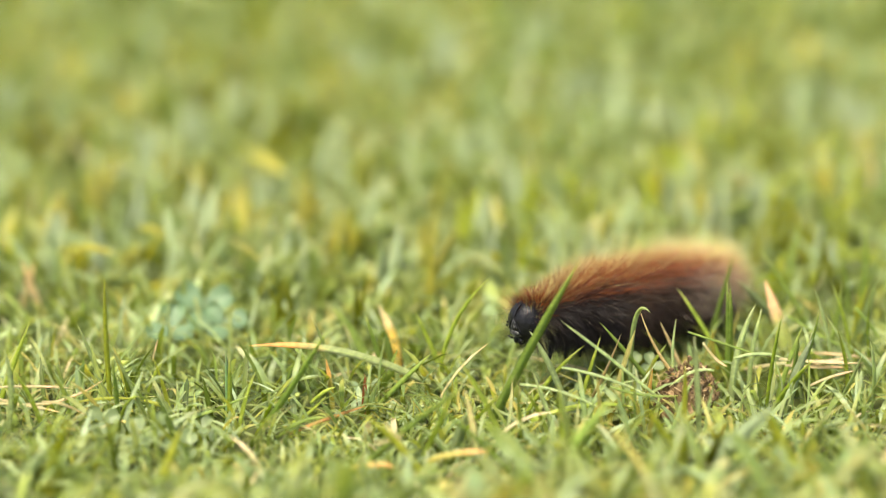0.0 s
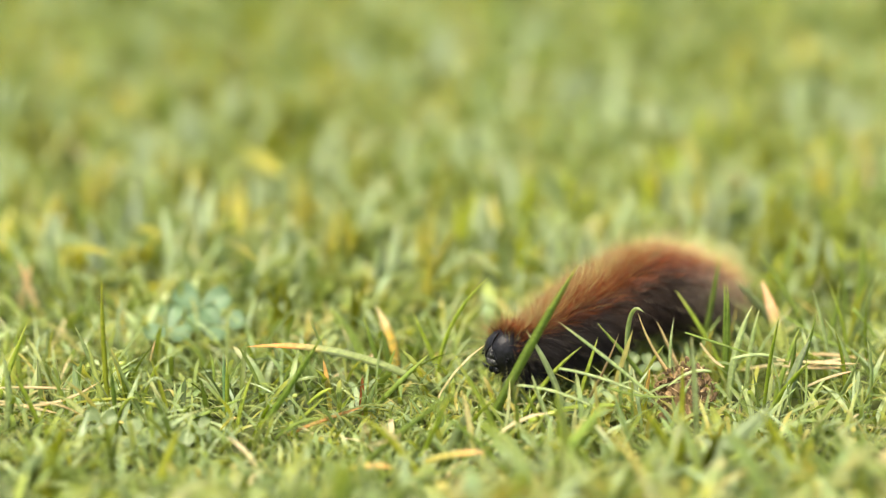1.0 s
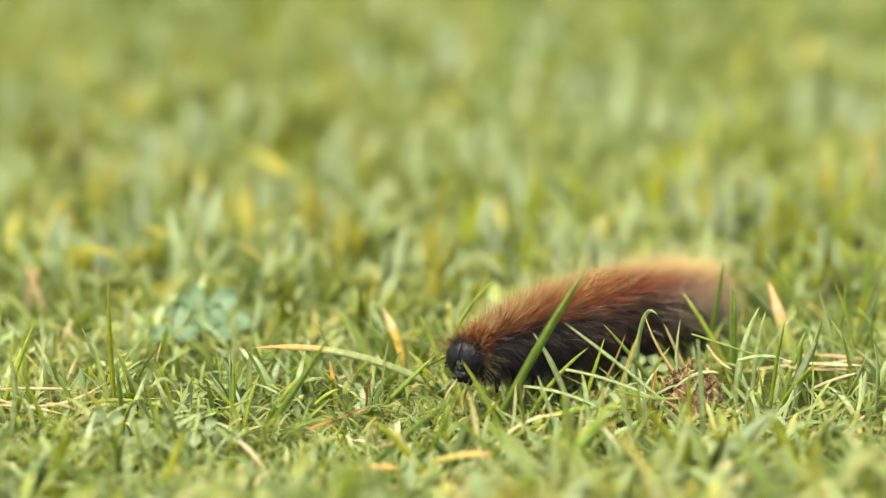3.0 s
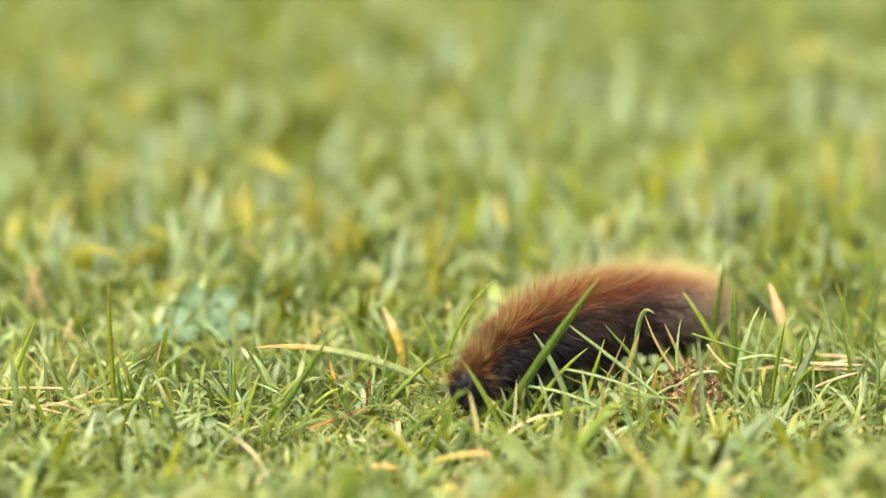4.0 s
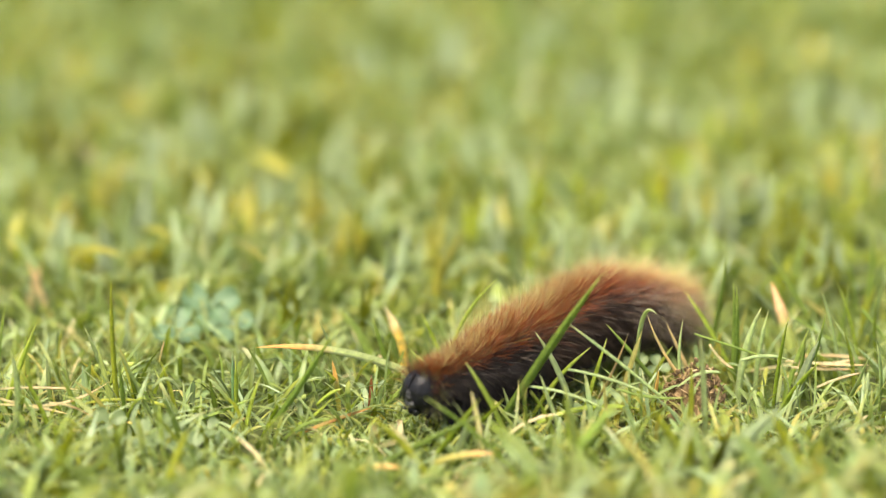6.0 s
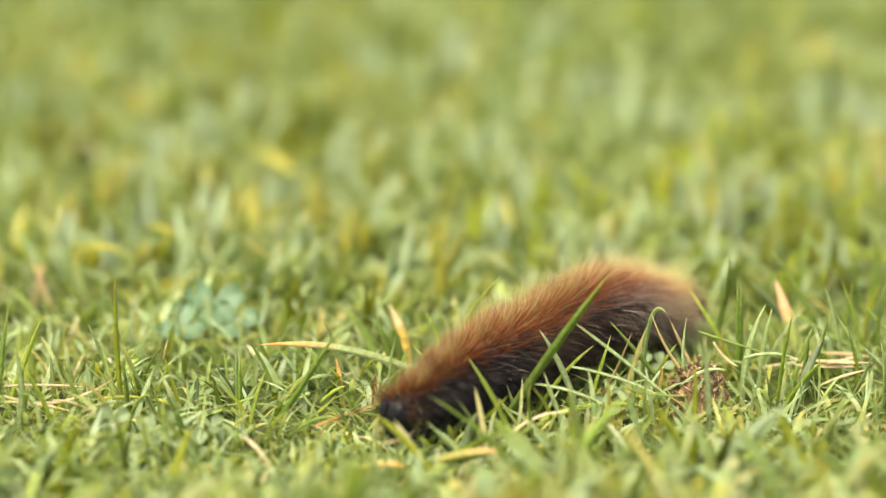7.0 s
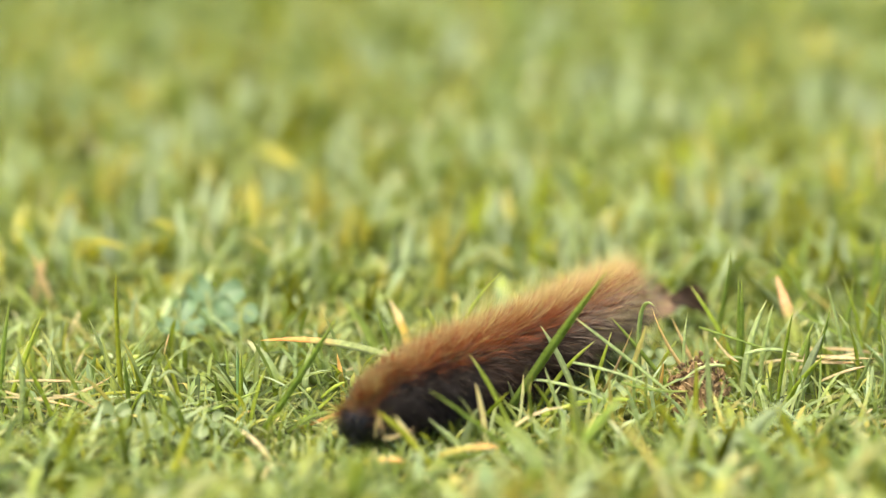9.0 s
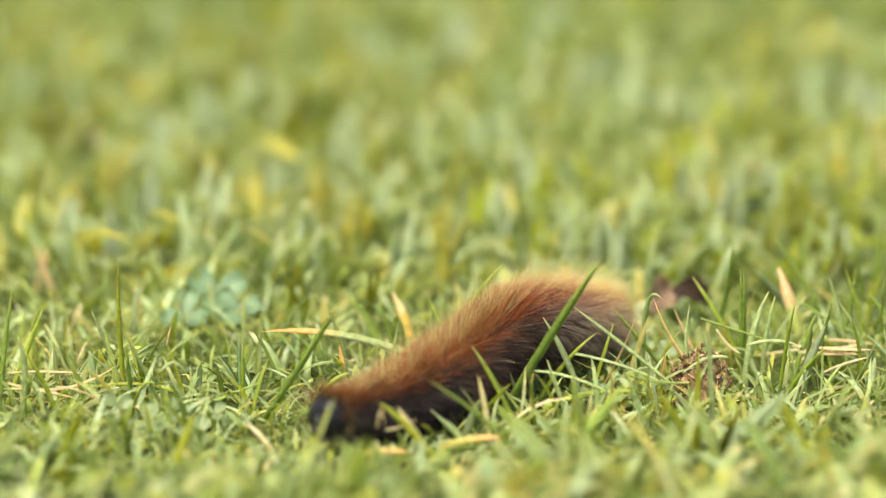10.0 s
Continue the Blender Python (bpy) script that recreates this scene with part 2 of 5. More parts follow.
def raw(name, verts, quads, tris, material, uv=None):
    """A mesh from number arrays: quads and tris index verts; uv is one pair for each vertex."""
    me = bpy.data.meshes.new(name)
    nv, nq, nt = len(verts), len(quads), len(tris)
    loops = np.concatenate([quads.reshape(-1), tris.reshape(-1)]).astype(np.int32)
    starts = np.concatenate([np.arange(nq) * 4, nq * 4 + np.arange(nt) * 3]).astype(np.int32)
    me.vertices.add(nv)
    me.vertices.foreach_set("co", np.ascontiguousarray(verts, dtype=np.float32).reshape(-1))
    me.loops.add(len(loops))
    me.loops.foreach_set("vertex_index", loops)
    me.polygons.add(nq + nt)
    me.polygons.foreach_set("loop_start", starts)
    me.update(calc_edges=True)
    me.polygons.foreach_set("use_smooth", np.ones(nq + nt, dtype=bool))
    if uv is not None:
        layer = me.uv_layers.new(name="uv")
        layer.data.foreach_set("uv", np.ascontiguousarray(uv[loops], dtype=np.float32).reshape(-1))
    me.materials.append(material)
    me.validate()
    return me


def turf_mesh(name, rng, x, y, height, width, lean, levels=4, material=None):
    """Many grass blades, each a folded, bending, tapering strip with a ridge along its middle."""
    n = len(x)
    az = rng.uniform(0, 2 * np.pi, n)
    face = az + np.pi / 2 + rng.normal(0, 0.5, n)
    bend = lean * rng.uniform(0.6, 1.4, n)
    v = np.linspace(0, 1, levels + 1)
    cut = np.where(rng.uniform(0, 1, n) < 0.6, 9.0, 3.0)
    curl = rng.normal(0, 0.5, n)
    arc = 0.85 * bend + rng.normal(0, 0.3, n)
    soil = rise(x, y)
    rows, uvs = [], []
    hx, hy = np.cos(az), np.sin(az)
    wx, wy = np.cos(face), np.sin(face)
    r, z = np.zeros(n), soil.copy()
    for i, t in enumerate(v):
        if i:
            ang = np.clip(0.40 * bend + arc * (t - 0.5 / levels), -2.3, 2.3)
            r = r + height / levels * np.sin(ang)
            z = np.maximum(z + height / levels * np.cos(ang), soil + 0.0004)
        sway = height * 0.35 * curl * t * t
        cx, cy = x + hx * r - hy * sway, y + hy * r + hx * sway
        taper = width * (0.80 + 0.40 * t) * (1 - t ** cut)
        if i == levels:
            rows.append(np.stack([cx, cy, z], 1)[:, None])
            uvs.append(np.tile([[0.5, 1.0]], (n, 1))[:, None])
        else:
            k = taper * 0.5
            fold = taper * 0.22
            left = np.stack([cx - wx * k, cy - wy * k, z], 1)
            mid = np.stack([cx - wy * fold, cy + wx * fold, z - fold * 0.3], 1)
            right = np.stack([cx + wx * k, cy + wy * k, z], 1)
            rows.append(np.stack([left, mid, right], 1))
            uvs.append(np.tile(np.array([[0, t], [0.5, t], [1, t]])[None], (n, 1, 1)))
    verts = np.concatenate(rows, 1)
    per = verts.shape[1]
    q, tr = [], []
    for i in range(levels - 1):
        a = i * 3
        q += [[a, a + 1, a + 4, a + 3], [a + 1, a + 2, a + 5, a + 4]]
    a = (levels - 1) * 3
    tr += [[a, a + 1, a + 3], [a + 1, a + 2, a + 3]]
    off = (np.arange(n) * per)[:, None, None]
    quads = (np.array(q)[None] + off).reshape(-1, 4)
    tris = (np.array(tr)[None] + off).reshape(-1, 3)
    return raw(name, verts.reshape(-1, 3), quads, tris, material or TURF, np.concatenate(uvs, 1).reshape(-1, 2))


def ribbon(base, tip, control, width, twist, levels=12, fold=0.25, thick=0.12, up=0.15):
    """One grass blade: a closed, ridged strip along a curve from base to tip."""
    b, t, c = Vector(base), Vector(tip), Vector(control)
    verts, uv = [], []
    for i in range(levels + 1):
        s = i / levels
        p = b * (1 - s) ** 2 + c * (2 * s * (1 - s)) + t * s * s
        d = ((c - b) * (1 - s) + (t - c) * s).normalized()
        side = d.cross(Vector((math.sin(twist), -math.cos(twist), up))).normalized()
        face = side.cross(d).normalized()
        w = width * (0.72 + 0.75 * s - 0.55 * s * s) * max(0.02, 1 - s ** 4.5)
        verts += [p - side * w * 0.5, p - face * w * fold, p + side * w * 0.5, p - face * w * (fold + thick)]
        uv += [(0, s), (0.5, s), (1, s), (0.5, s)]
    quads = []
    for i in range(levels):
        for k in range(4):
            a, e = i * 4 + k, i * 4 + (k + 1) % 4
            quads.append((a, e, e + 4, a + 4))
    top = levels * 4
    quads += [(0, 3, 2, 1), (top, top + 1, top + 2, top + 3)]
    return np.array([tuple(p) for p in verts]), np.array(quads), np.zeros((0, 3), int), np.array(uv, float)


# ---- the track on which the caterpillar walks ----
TRACK = Vector((-0.0172, -0.0397, 0.0))
AHEAD = Vector((0.7326, 0.6807, 0.0))


def in_front(x, y):
    """Metres from the track; positive on the side of the camera."""
    return (x - TRACK.x) * AHEAD.y - (y - TRACK.y) * AHEAD.x


def rise(x, y):
    """The lawn swells by a few millimetres in front of the track."""
    s = np.clip((-0.040 - np.asarray(y)) / 0.035, 0, 1)
    e = np.clip((np.asarray(y) + 0.24) / 0.09, 0, 1)
    return 0.0055 * s * s * (3 - 2 * s) * e * e * (3 - 2 * e)


# ---- ground: one sheet to the horizon, gently uneven ----
def ground():
    ring = [0.0] + [0.02 * i for i in range(1, 31)] + [0.7, 1.0, 1.6, 3, 6, 12, 30, 80, 200, 600]
    axis = [-r for r in reversed(ring[1:])] + ring
    n = len(axis)
    vs = []
    for yy in axis:
        for xx in axis:
            d = math.hypot(xx, yy)
            z = 0.0016 * noise.noise((xx * 30, yy * 30, 0.3)) - 0.0012
            vs.append((xx, yy + 0.05, z + float(rise(xx, yy + 0.05)) if d < 3 else -0.0012 - 0.02 * min(1, d / 40)))
    quads = np.array([(j * n + i, j * n + i + 1, (j + 1) * n + i + 1, (j + 1) * n + i) for j in range(n - 1) for i in range(n - 1)])
    tagged(new("ground", raw("ground", np.array(vs), quads, np.zeros((0, 3), int), SOIL)),
           "brown soil under a mown lawn", "ground", kind="structure")


ground()


# ---- lawn: the uncounted short grass ----
def scatter(rng, x0, x1, y0, y1, per_cm2):
    n = int((x1 - x0) * (y1 - y0) * 1e4 * per_cm2)
    return rng.uniform(x0, x1, n), rng.uniform(y0, y1, n)


def feathered(rng, x, y, half, near, far):
    """Picks blades so that a dense patch thins out towards its borders."""
    edge = np.minimum(np.minimum(half - np.abs(x), y - near), far - y)
    return rng.uniform(0, 1, len(x)) < np.clip(edge / 0.06, 0.12, 1) * (y - near > 0.02) + (y - near <= 0.02) * 0.5


def bare(x, y):
    """A thin spot in the lawn before the end of the track."""
    return (np.abs(x + 0.004) < 0.014) & (y > -0.062) & (y < -0.036)


def beside_clump(x, y):
    """Where the lump of soil has pushed the grass aside."""
    return (np.abs(x - 0.0390) < 0.0065) & (y > -0.026) & (y < -0.006)


def worn(x, y):
    """How far an old worn patch behind the track thins the grass, 0 to 1."""
    return np.clip(1.3 - np.hypot((x + 0.070) / 0.044, (y - 0.150) / 0.090), 0, 1)


def clumped(x, y, scale, seed):
    return np.array([noise.noise((a * scale, b * scale, seed)) for a, b in zip(x, y)])


def lawn():
    rng = np.random.default_rng(5)
    # lying, tangled under-layer
    x, y = scatter(rng, -0.24, 0.24, 0.03, 0.48, 15)
    keep = feathered(rng, x, y, 0.24, -0.12, 0.48) & (rng.uniform(0, 1, len(x)) > 0.6 * worn(x, y))
    x, y = x[keep], y[keep]
    tagged(new("far_lawn_undergrowth", turf_mesh("far_lawn_undergrowth", rng, x, y, rng.uniform(0.006, 0.017, len(x)), rng.uniform(0.0008, 0.0022, len(x)), rng.uniform(0.8, 1.8, len(x)), 3, FAR_TURF)),
           "tangle of pale sage-green grass leaves", "grass", kind="stuff")
    x, y = scatter(rng, -0.22, 0.22, -0.12, 0.03, 11)
    h = rng.uniform(0.006, 0.016, len(x))
    f = in_front(x, y)
    h = np.where((f > -0.010) & (f < 0.010) & (x < 0.05), h * 0.45, h)
    h = np.where(bare(x, y) | beside_clump(x, y), h * 0.4, h)
    tagged(new("lawn_undergrowth", turf_mesh("lawn_undergrowth", rng, x, y, h, np.where(np.abs(y + 0.005) < 0.038, rng.uniform(0.0004, 0.0010, len(x)), rng.uniform(0.0007, 0.0023, len(x))), rng.uniform(1.0, 2.0, len(x)), 4, UNDER_TURF)),
           "tangle of olive-green grass leaves close to the soil, coloured darker for shade", "grass", kind="stuff")
    # standing blades
    x, y = scatter(rng, -0.20, 0.20, -0.11, 0.42, 12)
    f = in_front(x, y)
    c = clumped(x, y, 42, 1.7) + 0.5 * clumped(x, y, 110, 4.1)
    keep = rng.uniform(0, 1, len(x)) < np.where((y > -0.07) & (y < 0.02), 0.48, np.where(y > 0.09, 0.62, 0.66)) + 1.5 * c - 0.4 * worn(x, y)
    x, y, f, c = x[keep], y[keep], f[keep], c[keep]
    h = np.clip(rng.gamma(7, 0.0016, len(x)) * (1 + 0.6 * c), 0.003, 0.021)
    h = np.where((y > -0.07) & (y < 0.02) & (rng.uniform(0, 1, len(x)) < 0.9), np.minimum(h, rng.uniform(0.003, 0.0085, len(x))), np.minimum(h, rng.uniform(0.006, 0.0115, len(x))))
    near = (f > -0.008) & (f < 0.030)
    h = np.where(near, np.minimum(h, rng.uniform(0.0025, 0.0070, len(x))), h)
    h = np.where((f > -0.008) & (f < 0.012), np.minimum(h, rng.uniform(0.0012, 0.0036, len(x))), h)
    h = np.where((f > -0.008) & (f < 0.022) & (x < 0.016), np.minimum(h, rng.uniform(0.0012, 0.0042, len(x))), h)
    front = y < -0.043
    h = np.where((f >= 0.030) & (f < 0.06) & ~front, np.minimum(h, 0.0110), h)
    h = np.where(front, rng.uniform(0.004, 0.0105, len(x)), h)
    h = np.where((np.abs(x) < 0.022) & (y > -0.068) & (y < -0.036), np.minimum(h, rng.uniform(0.0015, 0.0040, len(x))), h)
    h = np.where(beside_clump(x, y), np.minimum(h, 0.004), h)
    h = np.where((np.abs(x + 0.043) < 0.012) & (np.abs(y + 0.035) < 0.012), np.minimum(h, rng.uniform(0.0015, 0.0045, len(x))), h)
    w = rng.gamma(6, 0.00027, len(x))
    w = np.where(near | ((y > -0.06) & (y < 0.015)), np.minimum(w, rng.uniform(0.00035, 0.00095, len(x))), w)
    w = np.where(front, rng.uniform(0.0009, 0.0029, len(x)), w)
    w = np.where(y > 0.03, w * np.clip(1.15 + (y - 0.05) * 3, 1.15, 1.7), w)
    h = np.where(y > 0.03, h * np.clip(1.1 + (y - 0.03) * 3, 1.1, 1.6), h)
    lean = np.where(y > 0.03, np.abs(rng.normal(0.95, 0.65, len(x))), np.abs(rng.normal(0.85, 0.6, len(x))) + 0.3)
    for name, part_of, material, label in (("lawn_grass", y <= 0.03, TURF, "short mown lawn grass, green with yellow and straw blades"),
                                           ("far_lawn_grass", y > 0.03, FAR_TURF, "short mown lawn grass, sage green with olive and yellow blades")):
        tagged(new(name, turf_mesh(name, rng, x[part_of], y[part_of], h[part_of], w[part_of], lean[part_of], 6 if material is TURF else 4, material)), label, "grass", kind="stuff")
    # fine leaves, pressed flat and crossing each other
    x, y = scatter(rng, -0.10, 0.10, -0.07, 0.03, 22)
    keep = (y > -0.043) | (rng.uniform(0, 1, len(x)) < 0.3)
    x, y = x[keep], y[keep]
    f = in_front(x, y)
    h = rng.uniform(0.004, 0.012, len(x)) * np.where((f > -0.010) & (f < 0.010) | bare(x, y) | beside_clump(x, y), 0.4, 1.0)
    tagged(new("fine_lawn_grass", turf_mesh("fine_lawn_grass", rng, x, y, h, rng.gamma(4, 0.00013, len(x)) + 0.00022, rng.uniform(0.5, 2.0, len(x)), 6)),
           "fine thin lawn grass leaves pressed flat and crossing", "grass", kind="stuff")
    # older, broader leaves on the side to which the caterpillar goes
    x, y = scatter(rng, -0.095, -0.012, -0.085, 0.045, 4.0)
    c = clumped(x, y, 60, 9.3)
    keep = (((y > -0.006) & (x < -0.036)) | (y < -0.046)) & (in_front(x, y) < -0.006) & (rng.uniform(0, 1, len(x)) < 0.55 + 1.4 * c)
    x, y = x[keep], y[keep]
    tagged(new("broad_lawn_grass", turf_mesh("broad_lawn_grass", rng, x, y, rng.uniform(0.006, 0.012, len(x)), rng.uniform(0.0008, 0.0017, len(x)), rng.uniform(0.9, 1.8, len(x)), 6, BLADES["p"][0])),
           "broad pale grey-green lawn grass leaves bending over", "grass", kind="stuff")
    # coarse leaves in patches farther back
    for name, kind, span, per, label in (("coarse_olive_grass", "v", (-0.15, -0.025, 0.10, 0.34), 4.5, "coarse deep olive grass leaves in old patches of the lawn"),
                                         ("coarse_lime_grass", "u", (0.015, 0.105, 0.03, 0.14), 1.6, "coarse lime-olive grass leaves in patches of the lawn")):
        x, y = scatter(rng, *span, per)
        c = clumped(x, y, 45, 2.9)
        keep = rng.uniform(0, 1, len(x)) < 0.25 + 2.2 * c
        x, y = x[keep], y[keep]
        tagged(new(name, turf_mesh(name, rng, x, y, rng.uniform(0.008, 0.015, len(x)), rng.uniform(0.0012, 0.0030, len(x)), rng.uniform(0.5, 1.8, len(x)), 4, BLADES[kind][0])),
               label, "grass", kind="stuff")
    # very short, bent leaves where the caterpillar passes
    x, y = scatter(rng, -0.05, 0.06, -0.06, 0.03, 60)
    f = in_front(x, y)
    strip = (f > -0.011) & (f < 0.013)
    x, y = x[strip], y[strip]
    tagged(new("trodden_lawn_grass", turf_mesh("trodden_lawn_grass", rng, x, y, rng.uniform(0.002, 0.0055, len(x)), rng.uniform(0.0003, 0.0009, len(x)), rng.uniform(0.5, 1.9, len(x)), 5)),
           "very short bent grass leaves under the caterpillar", "grass", kind="stuff")
    # dry thatch
    x, y = scatter(rng, -0.20, 0.20, -0.11, 0.42, 0.45)
    z = rng.uniform(0.006, 0.014, len(x))
    tagged(new("lawn_thatch", turf_mesh("lawn_thatch", rng, x, y, z, rng.uniform(0.0003, 0.0009, len(x)), rng.uniform(1.3, 2.1, len(x)), 4, BLADES["s"][0])),
           "dry straw-coloured stalks lying in the lawn", "dry grass", kind="stuff")
    # the rest of the lawn around
    x, y = scatter(rng, -1.5, 1.5, -1.2, 1.8, 1.3)
    far_off = np.hypot(x, y - 0.2) + 0.25 * clumped(x, y, 2.5, 7.7)
    out = ((np.abs(x) > 0.17) | (y < -0.10) | (y > 0.39)) & (rng.uniform(0, 1, len(x)) < np.clip((1.45 - far_off) / 0.9, 0, 1))
    x, y = x[out], y[out]
    h = rng.uniform(0.008, 0.02, len(x))
    tagged(new("lawn_grass_around", turf_mesh("lawn_grass_around", rng, x, y, h, rng.uniform(0.0015, 0.004, len(x)), rng.uniform(0.1, 1.2, len(x)), 3, FAR_TURF)),
           "short mown lawn grass around the caterpillar's path", "grass", kind="stuff")


lawn()


# ---- single blades that stand out ----
blade_rng = random.Random(11)


def stand(kind, width, base_x, depth, tip_x, tip_z, bulge, twist=None, away=None):
    """A grass blade rooted at (base_x, depth) with its tip over tip_x."""
    material, label = BLADES[kind]
    if away is None:
        away = blade_rng.uniform(-0.002, 0.002) if depth < 0.03 else blade_rng.uniform(0.003, 0.011)
    tip = Vector((tip_x - base_x, away, tip_z))
    span = tip.normalized()
    right = Vector((span.z, 0, -span.x))
    turn = blade_rng.uniform(-0.7, 0.7) if twist is None else twist
    v, q, t, uv = ribbon((0, 0, -0.001), tip, tip * 0.5 + right * bulge, width * 1.12, turn)
    ob = new("grass_blade", raw("grass_blade", v, q, t, material, uv))
    ob.location = (base_x, depth, 0)
    return tagged(ob, label, "grass blade", "tall grass blades")


def lie(kind, width, start, end, arch, name="grass_blade", label=""):
    """A blade or straw that lies over the others from start to its tip at end."""
    material, words = BLADES[kind]
    s, e = Vector(start), Vector(end)
    v, q, t, uv = ribbon((0, 0, 0), e - s, (e - s) * 0.5 + Vector((0, 0, arch)), width, blade_rng.uniform(-0.5, 0.5), 14, up=0.7)
    ob = new(name, raw(name, v, q, t, material, uv))
    ob.location = s
    return tagged(ob, label or words, "grass blade", "lying grass blades")


stand("d", 0.00069, -0.0681, -0.0225, -0.0649, 0.0205, -0.0003)
stand("g", 0.00079, -0.0679, -0.0180, -0.0615, 0.0154, -0.0000)
stand("p", 0.00094, -0.0644, -0.0270, -0.0637, 0.0148, 0.0022)
stand("g", 0.00068, -0.0581, -0.0260, -0.0629, 0.0124, 0.0013)
stand("o", 0.00078, -0.0488, -0.0210, -0.0494, 0.0237, -0.0007)
stand("p", 0.00060, -0.0418, -0.0240, -0.0486, 0.0157, -0.0000)
stand("d", 0.00069, -0.0475, -0.0240, -0.0480, 0.0130, 0.0001)
stand("o", 0.00086, -0.0390, -0.0260, -0.0420, 0.0128, 0.0008)
stand("b", 0.00078, -0.0319, -0.0200, -0.0319, 0.0114, 0.0004)
stand("g", 0.00069, -0.0316, -0.0200, -0.0313, 0.0107, 0.0003)
stand("c", 0.00145, -0.0198, -0.0040, -0.0251, 0.0083, -0.0023)
stand("d", 0.00203, -0.0100, 0.0040, -0.0167, 0.0100, 0.0005, twist=0.1, away=0.003)
stand("q", 0.00183, -0.0065, 0.0000, -0.0094, 0.0106, 0.0023, twist=0.0, away=0.006)
stand("r", 0.00098, -0.0161, -0.0120, -0.0171, 0.0079, 0.0003)
stand("d", 0.00079, -0.0108, -0.0140, -0.0008, 0.0100, 0.0001)
stand("p", 0.00079, -0.0140, -0.0180, -0.0110, 0.0064, 0.0032)
stand("w", 0.00123, -0.0011, -0.0420, -0.0075, 0.0093, -0.0005)
stand("o", 0.00106, -0.0008, -0.0430, -0.0103, 0.0104, 0.0013)
stand("c", 0.00168, 0.0021, -0.0330, 0.0044, 0.0070, -0.0002)
stand("w", 0.00092, 0.0060, -0.0350, 0.0040, 0.0115, 0.0004)
stand("g", 0.00093, 0.0108, -0.0310, 0.0031, 0.0139, 0.0009)
stand("p", 0.00095, 0.0205, -0.0210, 0.0138, 0.0151, 0.0016)
stand("g", 0.00070, 0.0125, -0.0185, 0.0222, 0.0126, -0.0017)
stand("g", 0.00070, 0.0207, -0.0180, 0.0246, 0.0139, -0.0000)
stand("d", 0.00071, 0.0365, -0.0120, 0.0250, 0.0134, 0.0002)
stand("t", 0.00053, 0.0435, -0.0140, 0.0310, 0.0157, -0.0038)
stand("s", 0.00052, 0.0204, -0.0200, 0.0278, 0.0143, 0.0012)
stand("p", 0.00052, 0.0279, -0.0220, 0.0275, 0.0114, 0.0003)
stand("t", 0.00063, 0.0407, -0.0090, 0.0345, 0.0124, -0.0001)
stand("p", 0.00053, 0.0373, -0.0130, 0.0367, 0.0142, -0.0016)
stand("d", 0.00072, 0.0452, -0.0060, 0.0451, 0.0187, 0.0009)
stand("p", 0.00107, 0.0456, -0.0110, 0.0489, 0.0160, -0.0019)
stand("c", 0.00150, 0.0596, 0.0120, 0.0485, 0.0134, 0.0012)
stand("k", 0.00202, 0.0571, 0.0020, 0.0526, 0.0142, 0.0004, twist=0.0, away=0.006)
stand("d", 0.00080, 0.0638, 0.0080, 0.0519, 0.0188, 0.0006, twist=0.1)
stand("d", 0.00080, 0.0520, -0.0120, 0.0560, 0.0125, -0.0003)
stand("c", 0.00132, 0.0528, -0.0140, 0.0571, 0.0122, -0.0005)
stand("p", 0.00072, 0.0668, -0.0060, 0.0602, 0.0132, 0.0014)
stand("p", 0.00094, 0.0691, 0.0100, 0.0709, 0.0138, -0.0009)
stand("o", 0.00085, 0.0360, -0.0300, 0.0362, 0.0134, 0.0005)
stand("p", 0.00093, 0.0387, -0.0310, 0.0374, 0.0179, 0.0003)
stand("p", 0.00077, 0.0118, -0.0240, 0.0089, 0.0077, -0.0003)
stand("g", 0.00068, 0.0169, -0.0300, 0.0125, 0.0099, 0.0015)
stand("g", 0.00076, 0.0008, -0.0300, 0.0092, 0.0090, -0.0000)
stand("p", 0.00068, 0.0184, -0.0270, 0.0143, 0.0106, -0.0002)
stand("g", 0.00092, 0.0184, -0.0360, 0.0176, 0.0121, 0.0003)
stand("y", 0.00105, 0.0315, -0.0180, 0.0326, 0.0087, -0.0002)
stand("o", 0.00131, 0.0385, -0.0430, 0.0292, 0.0121, -0.0009)
stand("d", 0.00160, 0.0134, -0.0500, 0.0251, 0.0154, -0.0013)
stand("v", 0.00145, 0.0366, -0.0480, 0.0399, 0.0106, -0.0007)
stand("o", 0.00146, 0.0347, -0.0460, 0.0350, 0.0120, -0.0004)
stand("c", 0.00226, 0.0335, -0.0480, 0.0472, 0.0148, -0.0006)
stand("o", 0.00192, 0.0530, -0.0500, 0.0455, 0.0135, -0.0003)
stand("o", 0.00129, -0.0397, -0.0480, -0.0356, 0.0105, -0.0002)
stand("o", 0.00161, -0.0564, -0.0480, -0.0511, 0.0119, -0.0000)
stand("c", 0.00176, -0.0610, -0.0500, -0.0537, 0.0089, 0.0001)
stand("g", 0.00069, -0.0299, -0.0240, -0.0271, 0.0096, -0.0008)
stand("g", 0.00060, -0.0275, -0.0230, -0.0240, 0.0064, -0.0000)
stand("p", 0.00051, -0.0391, -0.0250, -0.0388, 0.0089, 0.0005)
stand("p", 0.00071, -0.0508, -0.0100, -0.0551, 0.0132, 0.0004)
stand("c", 0.00093, -0.0514, 0.0060, -0.0502, 0.0120, -0.0006)
stand("g", 0.00068, -0.0188, -0.0280, -0.0221, 0.0034, -0.0007)
stand("p", 0.00075, 0.0041, -0.0360, -0.0029, 0.0064, -0.0002)
